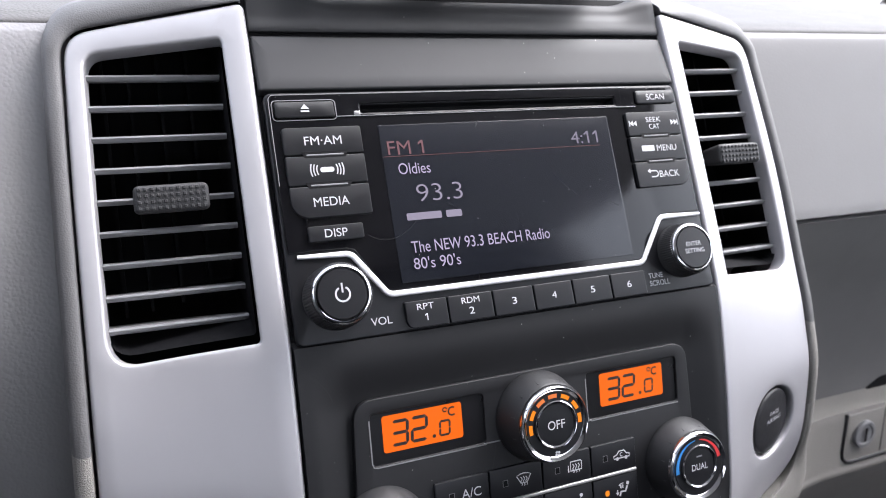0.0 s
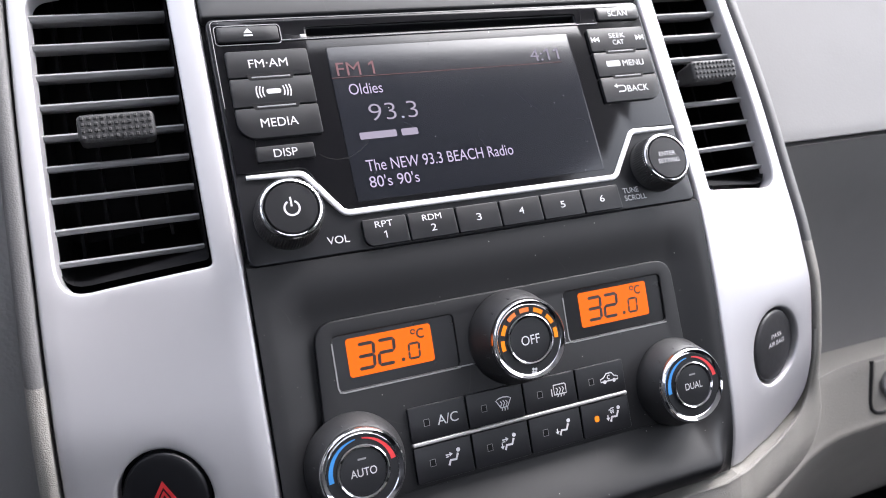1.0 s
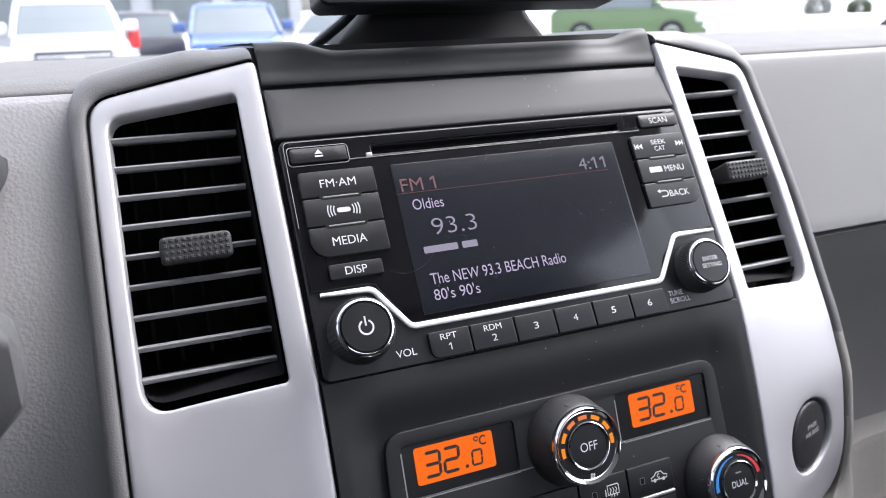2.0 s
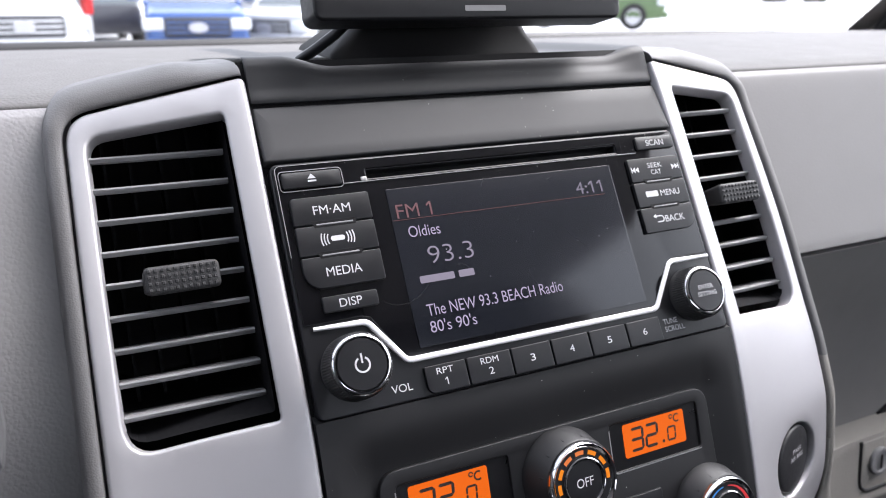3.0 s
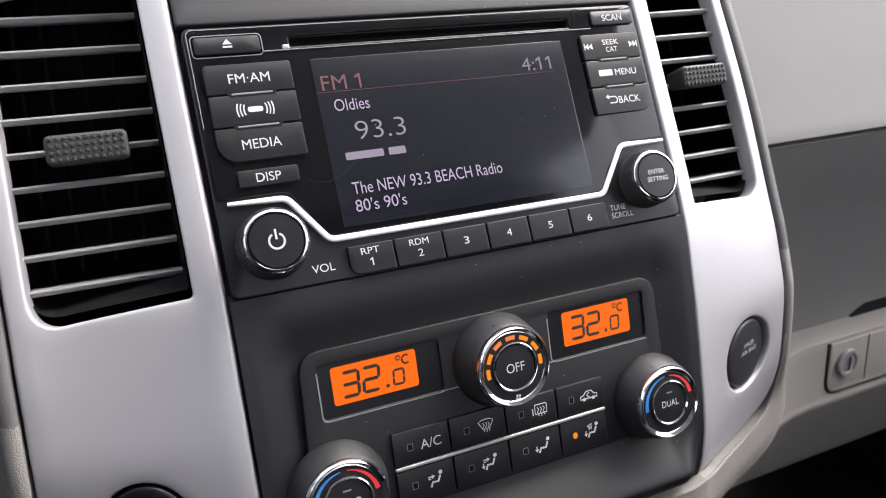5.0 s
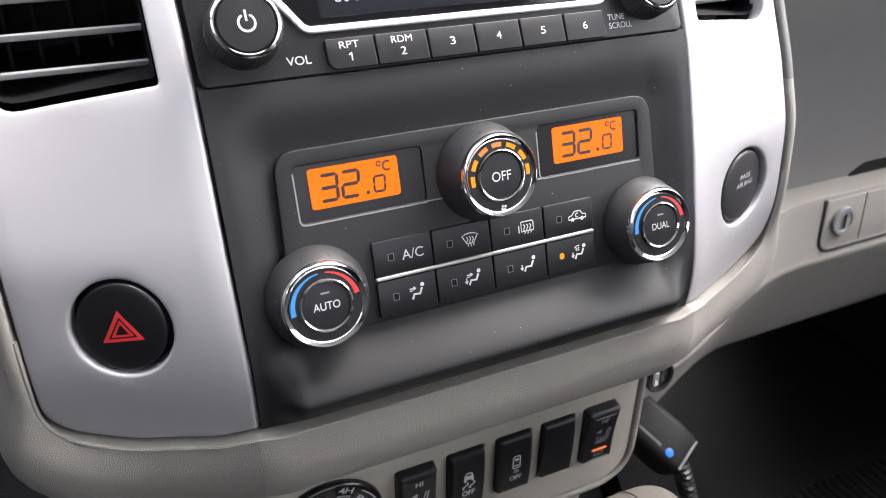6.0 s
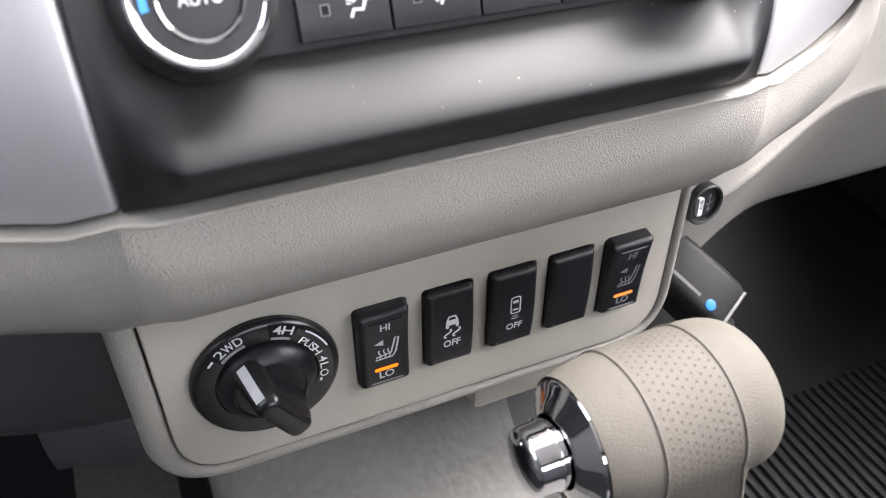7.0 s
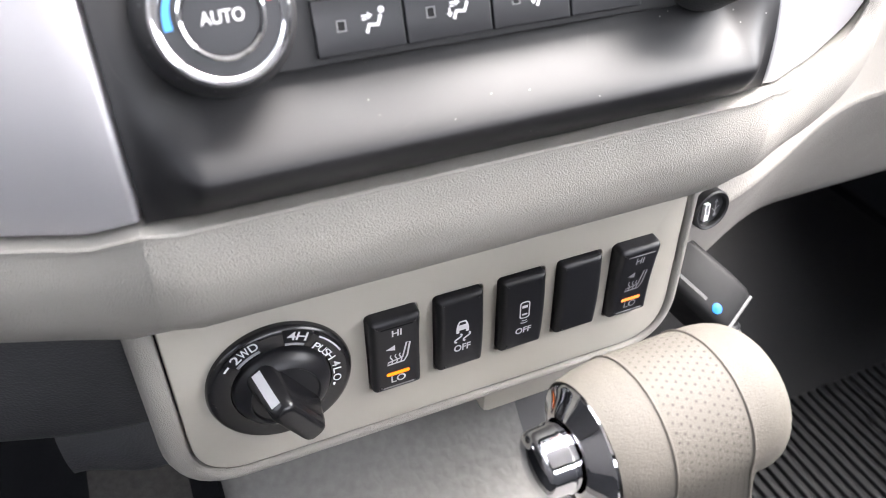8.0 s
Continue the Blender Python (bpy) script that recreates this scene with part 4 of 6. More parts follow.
    b = button(t, (66.4, 74.4, 96.8, 85.8), radii=(0.6, 0.6, 1.4, 1), w0=G, h=1.5)
    legend(b, "SEEK", 77.4, 86.0, 82.0, 2.5, 2.06, GREY_PRINT)
    legend(b, "CAT", 78.6, 84.6, 78.6, 2.5, 2.06, GREY_PRINT)
    for u, sg in ((70.4, -1), (93.0, 1)):
        tri = [sheet([mm(u + sg * (d - 1.4), 80.3 - 1.4), mm(u + sg * (d + 0.6), 80.3), mm(u + sg * (d - 1.4), 80.3 + 1.4)], fn=at_w(0.00206), depth=0) for d in (0, 2.0)]
        part("mark", merge(*tri, sheet(rrect(*mm(u + sg * 2.7 - 0.25, 78.9, u + sg * 2.7 + 0.25, 81.7), 0.05 * MM), fn=at_w(0.00206), depth=0)), GREY_PRINT, b, smooth=False)
    b = button(t, (66.4, 62.0, 96.8, 73.8), radii=(0.6,) * 4, w0=G, h=1.5)
    part("mark", sheet(rrect(*mm(72.0, 66.6, 79.2, 69.4), 0.5 * MM), fn=at_w(0.00206), depth=0), GREY_PRINT, b, "plain pale bar", smooth=False)
    legend(b, "MENU", 80.6, 92.0, 68.0, 3.1, 2.06, GREY_PRINT)
    b = button(t, (66.4, 49.5, 96.8, 61.4), radii=(0.8, 6, 0.6, 0.6), w0=G, h=1.5)
    legend(b, "BACK", 79.2, 90.6, 55.4, 3.3, 2.06)
    arrow = [stroke([tuple(mm(*q)) for q in [(74.0, 57.0), (77.0, 57.0)] + arc_pts(77.0, 55.6, 1.4, 90, -90, 8) + [(74.4, 54.2)]], 0.55 * MM, 0.00206),
             sheet([mm(74.2, 58.1), mm(72.6, 57.0), mm(74.2, 55.9)], fn=at_w(0.00206), depth=0)]
    part("mark", merge(*arrow), WHITE, b, smooth=False)
    for v in (74.1, 61.7):
        chrome_tab(t, 74.5, 88.5, v, 2.2)
    # presets
    us = [-57.0, -37.7, -17.3, 2.1, 21.4, 41.2, 60.2]
    for i in range(6):
        b = button(t, (us[i] + (1.2 if i == 0 else 0.35), 0.9, us[i + 1] - 0.35, 11.6), 0.7, radii=(3.5 if i == 0 else 0.6, 0.6, 0.6, 0.6), h=1.5, name="preset_button")
        c = (us[i] + us[i + 1]) / 2
        if i < 2:
            legend(b, ("RPT", "RDM")[i], c - 3.6 - 0.4 * i, c + 3.6 + 0.4 * i, 9.2, 2.6, 1.58)
            legend(b, str(i + 1), c - (0.7, 1.1)[i], c + (0.5, 1.1)[i], 4.9, 3.0, 1.58)
        else:
            legend(b, str(i + 1), c - 1.1, c + 1.1, 6.4, 3.0, 1.58)
    legend(t, "VOL", -70.0, -61.4, 5.9, 3.1, 0.05, GREY_PRINT)
    legend(t, "TUNE", 63.0, 71.0, 8.6, 2.5, 0.05, GREY_PRINT)
    legend(t, "SCROLL", 63.0, 74.2, 5.2, 2.5, 0.05, GREY_PRINT)
    k = knob(t, -82.7, 17.2, 12.0, 11.7, 12.7, 9.6)
    power = [stroke([tuple(mm(*q)) for q in arc_pts(-82.7, 17.0, 2.7, 118, 422, 24)], 0.7 * MM, 0.0121), stroke([tuple(mm(-82.7, 17.6)), tuple(mm(-82.7, 21.2))], 0.7 * MM, 0.0121)]
    part("legend", merge(*power), WHITE, k, smooth=False)
    k = knob(t, 83.0, 18.2, 10.5, 11.6, 12.4, 9.5)
    legend(k, "ENTER", 78.8, 87.2, 20.0, 2.1, 10.6, GREY_PRINT)
    legend(k, "SETTING", 77.6, 88.4, 16.8, 2.1, 10.6, GREY_PRINT)
    return t


car_radio()


# ---------------------------------------------------------------- the climate controls
FRAME_LINE = [(-0.121, -0.0392), (-0.114, -0.0456), (-0.107, -0.0482), (-0.100, -0.0455), (-0.09, -0.0385), (-0.066, -0.0270), (-0.03, -0.0125), (-0.01, -0.0040), (0.0, 0.0008)]


def ramp(a, b, x):
    """A nearly even slope with eased ends."""
    return 0.65 * min(1.0, max(0.0, (x - a) / (b - a))) + 0.35 * smooth01(a, b, x)


def panel_y(x, z):
    k = smooth01(0.0995, 0.084, abs(x))
    front = interp(z, FRAME_LINE) * k + interp(z, INNER) * (1 - k)
    floor_y = -0.0206 + 0.36 * (z + 0.066)
    m = ramp(0.0965, 0.0815, abs(x)) * smooth01(-0.002, -0.028, z) * ramp(-0.1065, -0.0890, z)
    return front + (max(floor_y, front) - front) * m


def seven(parent, words, u0, v0, w, h, at, material):
    """Digits of bar segments."""
    on = {"3": "abgcd", "2": "abged", "0": "abcdef"}
    t = 0.21 * w
    bars = []
    for k, ch in enumerate(words):
        x = u0 + k * w * 1.32
        seg = {"a": ((0, h), (w, h)), "g": ((0, h / 2), (w, h / 2)), "d": ((0, 0), (w, 0)), "f": ((0, h / 2), (0, h)), "e": ((0, 0), (0, h / 2)), "b": ((w, h / 2), (w, h)), "c": ((w, 0), (w, h / 2))}
        for s in on[ch]:
            (ax, ay), (bx, by) = seg[s]
            d = Vector((bx - ax, by - ay)).normalized()
            n = Vector((-d.y, d.x)) * t / 2
            a, b = Vector((ax, ay)), Vector((bx, by))
            pts = [a, a + d * t * 0.56 + n, b - d * t * 0.56 + n, b, b - d * t * 0.56 - n, a + d * t * 0.56 - n]
            slant = 0.06
            bars.append(sheet([((x + p.x + slant * p.y) * MM, (v0 + p.y) * MM) for p in pts], fn=at_w(at * MM), depth=0))
        one = merge(*bars)
        bars = []
        bmesh.ops.remove_doubles(one, verts=one.verts[:], dist=1e-6)
        part("digit", one, material, parent, smooth=False)


def icon(kind, u, v, w):
    """The printed signs of the climate buttons."""
    S = lambda pts, wd=0.45, closed=False: stroke([((u + a) * MM, (v + b) * MM) for a, b in pts], wd * MM, w * MM, closed=closed)
    D = lambda a, b, r: sheet(circle((u + a) * MM, (v + b) * MM, r * MM, 12), fn=at_w(w * MM), depth=0)
    T = lambda a, b, dx, dy: sheet([((u + a + dx) * MM, (v + b + dy) * MM), ((u + a - dy * 0.7) * MM, (v + b + dx * 0.7) * MM), ((u + a + dy * 0.7) * MM, (v + b - dx * 0.7) * MM)], fn=at_w(w * MM), depth=0)
    wave = lambda x, y0, y1: S([(x + 0.35 * math.sin(k * 1.3), y0 + (y1 - y0) * k / 8) for k in range(9)], 0.4)
    out = []
    if kind == "front":
        out += [S([(-3.4, 1.8), (-1.8, 2.5), (0, 2.7), (1.8, 2.5), (3.4, 1.8), (1.5, -1.4), (-1.5, -1.4)], 0.45, True), wave(-1.2, -2.6, 1.2), wave(0, -2.8, 1.4), wave(1.2, -2.6, 1.2)]
    elif kind == "rear":
        out += [S([(-2.2, -1.6), (-2.2, 2.4), (3.0, 2.4), (3.4, 1.8), (3.4, -1.6)], 0.5, True), wave(-0.8, -2.6, 1.2), wave(0.6, -2.8, 1.2), wave(2.0, -2.6, 1.2), S([(-3.3, -2.0), (-3.3, 1.0)], 0.5)]
    elif kind == "recirc":
        out += [S([(-4.2, -1.2), (-4.2, 0.0), (-2.6, 0.5), (-1.2, 2.0), (1.4, 2.0), (2.6, 0.5), (4.2, 0.1), (4.2, -1.2)], 0.5, True), D(-2.3, -1.4, 0.8), D(2.3, -1.4, 0.8), S(arc_pts(0, 0.3, 0.8, 60, 300, 8), 0.4)]
    else:
        # a seated shape of three strokes, with arrows for the air
        out += [D(2.2, 2.6, 0.85), S([(1.9, 1.4), (0.9, -0.9), (-1.5, -0.7), (-2.3, -2.6)], 0.9)]
        if kind in ("face", "both"):
            out += [S([(-3.2, 1.6), (-1.6, 1.6)], 0.5), T(-1.6, 1.6, 1.3, 0), S([(-3.2, 0.8), (-2.0, 0.8)], 0.4)]
        if kind in ("feet", "both", "mix"):
            out += [S([(-3.4, 0.4), (-3.4, -0.8)], 0.5), T(-3.4, -0.8, 0, -1.3)]
        if kind == "mix":
            out += [S([(-2.6, 2.2), (-1.4, 2.9), (0.0, 3.0)], 0.45), wave(-1.6, 0.8, 2.2), wave(-0.6, 0.8, 2.3)]
    return merge(*out)


def climate_controls():
    t = thing("climate_control", CLIMATE, "charcoal climate panel with three chrome-ringed knobs and orange displays", "climate control")
    inv = CLIMATE.inverted()
    xs = [-0.1010] + list(np.linspace(-0.1008, 0.1008, 130)) + [0.1010]
    zs = [-0.1208] + list(np.linspace(-0.1206, -0.0006, 110)) + [-0.0004]
    rows = []
    for i, x in enumerate(xs):
        rim = lambda j: 0.005 if i in (0, len(xs) - 1) or j in (0, len(zs) - 1) else 0.0
        rows.append([Vector((x, panel_y(x, z) + rim(j), z)) for j, z in enumerate(zs)])
    bm = loft(rows)
    part("panel", moved(bm, inv), BLACK_PANEL, t, "charcoal panel with a scooped centre")
    # the raised control plate
    V = lambda z: (z + 66.0) * 1.068
    outline = rounded([mm(-83.5, V(-88.5)), mm(83.5, V(-88.5)), mm(80.5, V(-22.8)), mm(-80.5, V(-22.8))], [2 * MM, 2 * MM, 9 * MM, 9 * MM], n=8)
    wins = [rrect(*mm(-74.2, V(-47.8), -25.2, V(-28.4)), 1.6 * MM), rrect(*mm(25.2, V(-47.8), 74.2, V(-28.4)), 1.6 * MM)]
    part("control_plate", sheet(outline, wins, fn=at_w(-0.0006), edge=0.5 * MM, depth=3.0 * MM, hole_edge=0.5 * MM, hole_depth=1.6 * MM), BLACK_PANEL, t, "charcoal control plate")
    for a, s in ((-74.2, -1), (25.2, 1)):
        win = part("display", sheet(rrect(*mm(a, V(-47.8), a + 49.0, V(-28.4)), 1.2 * MM), fn=at_w(-0.0016), depth=0.001), WINDOW, t, "smoked black display window")
        u0 = -69.3 if s < 0 else 32.4
        edge = [(a - 0.5, V(-30.5)), (a - 0.5, V(-46.5)), (a + 0.1, V(-48.0)), (a + 1.6, V(-48.4)), (a + 49.0, V(-48.4))]
        part("rim", stroke([tuple(mm(*q)) for q in edge], 0.55 * MM, -0.0004), SLAT, win, "pale lower edge of the window", smooth=False)
        v0, v1 = V(-43.9), V(-30.0)
        part("backlight", sheet(rrect(*mm(u0, v0, u0 + 34.4, v1), 1.2 * MM), fn=at_w(-0.00145), depth=0), ORANGE_LCD, win, "orange backlit field", smooth=False)
        seven(win, "32", u0 + 3.9, v0 + 2.6, 6.2, 9.3, -1.38, LCD_INK)
        seven(win, "0", u0 + 24.2, v0 + 2.6, 4.2, 5.7, -1.38, LCD_INK)
        part("point", sheet(circle((u0 + 21.6) * MM, (v0 + 2.9) * MM, 0.75 * MM, 12), fn=at_w(-0.00138), depth=0), LCD_INK, win, smooth=False)
        part("unit", merge(stroke([tuple(mm(*q)) for q in arc_pts(u0 + 27.0, v1 - 2.1, 0.85, 0, 330, 12)], 0.55 * MM, -0.00138),
                             stroke([tuple(mm(*q)) for q in arc_pts(u0 + 30.2, v1 - 3.2, 1.65, 50, 310, 12)], 0.7 * MM, -0.00138)), LCD_INK, win, smooth=False)
    # pale edges of the plate around the displays
    for u0, u1 in ((-26.5, -16.0), (16.0, 26.5)):
        part("rule", sheet(rrect(*mm(u0, V(-48.4), u1, V(-47.9)), 0.1 * MM), fn=at_w(-0.0004), edge=0.1 * MM, depth=0.3 * MM), SLAT, t)
    # buttons in two rows
    us = [-50.6, -26.1, -0.8, 23.8, 47.9]
    kinds = (("A/C", "front", "rear", "recirc"), ("face", "both", "feet", "mix"))
    for row, (v0, v1) in enumerate(((-5.9, 7.6), (-22.0, -7.9))):
        for i in range(4):
            b = button(t, (us[i] + 0.35, v0, us[i + 1] - 0.35, v1), 0.6, w0=-0.6, h=1.5)
            c, vc = us[i] + 16.2, (v0 + v1) / 2 + 0.1
            if kinds[row][i] == "A/C":
                legend(b, "A/C", c - 4.4, c + 4.4, vc, 4.0, 0.97)
            else:
                part("legend", icon(kinds[row][i], c, vc, 0.97), WHITE if i < 3 or row == 0 else GREY_PRINT, b, smooth=False)
            lit = row == 1 and i == 3
            lu = us[i] + 7.4
            part("lamp", sheet(rrect(*mm(lu - 1.1, vc - 1.3, lu + 1.1, vc + 1.3), (0.9 if lit else 0.3) * MM), fn=at_w(0.00095), depth=0), AMBER if lit else BLACK_DEEP, b, "lit amber lamp" if lit else "", smooth=False)
            if not lit:
                part("lamp_rim", stroke([tuple(mm(lu + dx, vc + dy)) for dx, dy in ((-1.1, -1.3), (1.1, -1.3), (1.1, 1.3), (-1.1, 1.3))], 0.25 * MM, 0.001, closed=True), SLAT, b, smooth=False)
    part("ridge", sheet(rrect(*mm(-50.3, -7.6, 47.6, -6.1), 0.6 * MM), fn=at_w(0.0013), edge=0.5 * MM, depth=1.5 * MM), SATIN, t, "satin grey ridge between the button rows")
    for u, v, w, words in ((-73.0, -7.9, 12.5, "AUTO"), (-0.8, 26.4, 15.3, "OFF"), (73.3, -7.9, 12.5, "DUAL")):
        climate_knob(t, u, v, w, words)
    return t


def climate_knob(t, u, v, w, words):
    m = Matrix.Translation((u * MM, v * MM, 0))
    h = w * MM
    R = 15.6 * MM
    k = part("knob", moved(lathe([(19.4 * MM, -0.001), (19.4 * MM, 0.0008), (19.0 * MM, 0.0016), (16.6 * MM, h * 0.82), (15.9 * MM, h * 0.86)], 96), m), BLACK_SOFT, t)
    for i in range(12):
        a = radians(15 + 30 * i)
        p0, p1 = Vector((math.cos(a) * 17.75 * MM, math.sin(a) * 17.75 * MM, h * 0.25)), Vector((math.cos(a) * 16.7 * MM, math.sin(a) * 16.7 * MM, h * 0.72))
        part("ridge", moved(tube([p0, p1], 0.00045, 6), m), BLACK_SOFT, k)
    part("ring", moved(lathe([(R * 1.02, h * 0.80), (R * 1.03, h * 0.9), (R * 1.0, h * 0.99), (R * 0.965, h + 0.0005), (R * 0.88, h - 0.0001), (R * 0.855, h - 0.0006)], 96), m), CHROME, k, "chrome outer ring")
    part("face", moved(lathe([(R * 0.87, h - 0.0010), (R * 0.85, h - 0.0004), (R * 0.62, h - 0.0004), (R * 0.60, h - 0.001)], 80), m), BUTTON, k)
    part("inner_ring", moved(lathe([(R * 0.635, h - 0.0006), (R * 0.63, h + 0.0004), (R * 0.60, h + 0.0007), (R * 0.565, h + 0.0004), (R * 0.55, h - 0.0004)], 80), m), CHROME, k, "chrome inner ring")
    part("cap", moved(lathe([(R * 0.56, h - 0.0006), (R * 0.545, h), (R * 0.3, h + 0.0002), (0, h + 0.0003)], 64), m), BUTTON, k)
    wd = {"AUTO": 4.9, "OFF": 4.0, "DUAL": 4.4}[words]
    legend(k, words, u - wd, u + wd, v, 3.0 if words != "OFF" else 3.8, w + 0.36)
    wp = h - 0.00028
    if words == "OFF":
        for i in range(7):
            a0 = 202 - i * 30.0
            bm = stroke([tuple(((u * MM) + math.cos(radians(a)) * R * 0.745, (v * MM) + math.sin(radians(a)) * R * 0.745) for _ in (0,))[0] for a in np.linspace(a0 - 9, a0 - 29, 6)], 1.7 * MM, wp)
            part("lamp", bm, AMBER_DIM if i in (2, 3) else AMBER, k, "lit amber fan-speed lamp" if i not in (2, 3) else "dim amber fan-speed lamp", smooth=False)
        fan = [sheet(circle((u + math.cos(a) * 0.8) * MM, (v + math.sin(a) * 0.8) * MM - R * 0.79, 0.55 * MM, 10), fn=at_w(wp), depth=0) for a in (0.6, 2.17, 3.74, 5.31)]
        part("fan_sign", merge(*fan), WHITE, k, smooth=False)
    else:
        for (a0, a1, mat) in ((188, 96, BLUE), (84, 10, RED)):
            rows = []
            for i, a in enumerate(np.linspace(a0, a1, 14)):
                s = i / 13 if mat is BLUE else 1 - i / 13
                hw = (0.95 - 0.75 * s) * MM
                ca, sa = math.cos(radians(a)), math.sin(radians(a))
                rows.append([Vector((u * MM + ca * r, v * MM + sa * r, wp)) for r in (R * 0.765 - hw, R * 0.765 + hw)])
            part("scale", loft(rows), mat, k, "blue cool scale" if mat is BLUE else "red warm scale", smooth=False)
        part("lamp", sheet(rrect((u - 1.6) * MM, (v + 4.3) * MM, (u + 1.6) * MM, (v + 5.0) * MM, 0.2 * MM), fn=at_w(h + 0.00036), depth=0), SLAT, k, smooth=False)
    return k


climate_controls()


# ---------------------------------------------------------------- the switch panel under the lip
def switch_panel():
    t = thing("switch_panel", SWITCHES, "smooth grey-beige switch plate in a rounded border", "switch panel")
    inner = rounded([mm(-109.2, 52), mm(-109.2, -41.5), mm(109.0, -44.0), mm(109.0, 52)], [1.5 * MM, 22 * MM, 24 * MM, 1.5 * MM], n=10)
    holes = [rrect(*mm(c - 10.9, -21.6, c + 10.9, 18.4), 1.8 * MM) for c in SWITCH_U]
    holes.append(circle(-71.8 * MM, 0, 26.5 * MM, 48))
    part("plate", sheet(inner, holes, fn=at_w(0.0), edge=0.8 * MM, depth=4 * MM, hole_edge=0.5 * MM, hole_depth=6 * MM), PLATE, t, "smooth grey-beige plate")
    rows = []
    loop = inner
    ns = normals2(loop)
    sg = 1 if area2(loop) > 0 else -1
    lower = [(p, n * sg) for p, n in zip(loop, ns) if p[1] < 0.0500]
    lower = [((-0.1092, 0.052), Vector((-1, 0)))] + lower + [((0.109, 0.052), Vector((1, 0)))]
    for p, n in lower:
        if p[1] > 0.03:
            n = Vector((math.copysign(1, p[0]), 0))
        wide = 1 + 0.55 * max(0.0, -n[0])
        rows.append([Vector((p[0] + n[0] * o * MM, p[1] + n[1] * o * MM, w * MM)) for o, w in
                     ((0.9, -5.0), (1.0, -0.6), (1.6, 0.7), (2.8, 1.3), (4.4 * wide, 1.0), (6.0 * wide, -0.6), (6.9 * wide, -3.2), (7.2 * wide, -9), (7.2 * wide, -40))])
    part("border", loft(rows), GREIGE, t, "grained grey-beige border")
    return t


SWITCH_U = (-26.7, 1.5, 29.8, 57.2, 84.2)


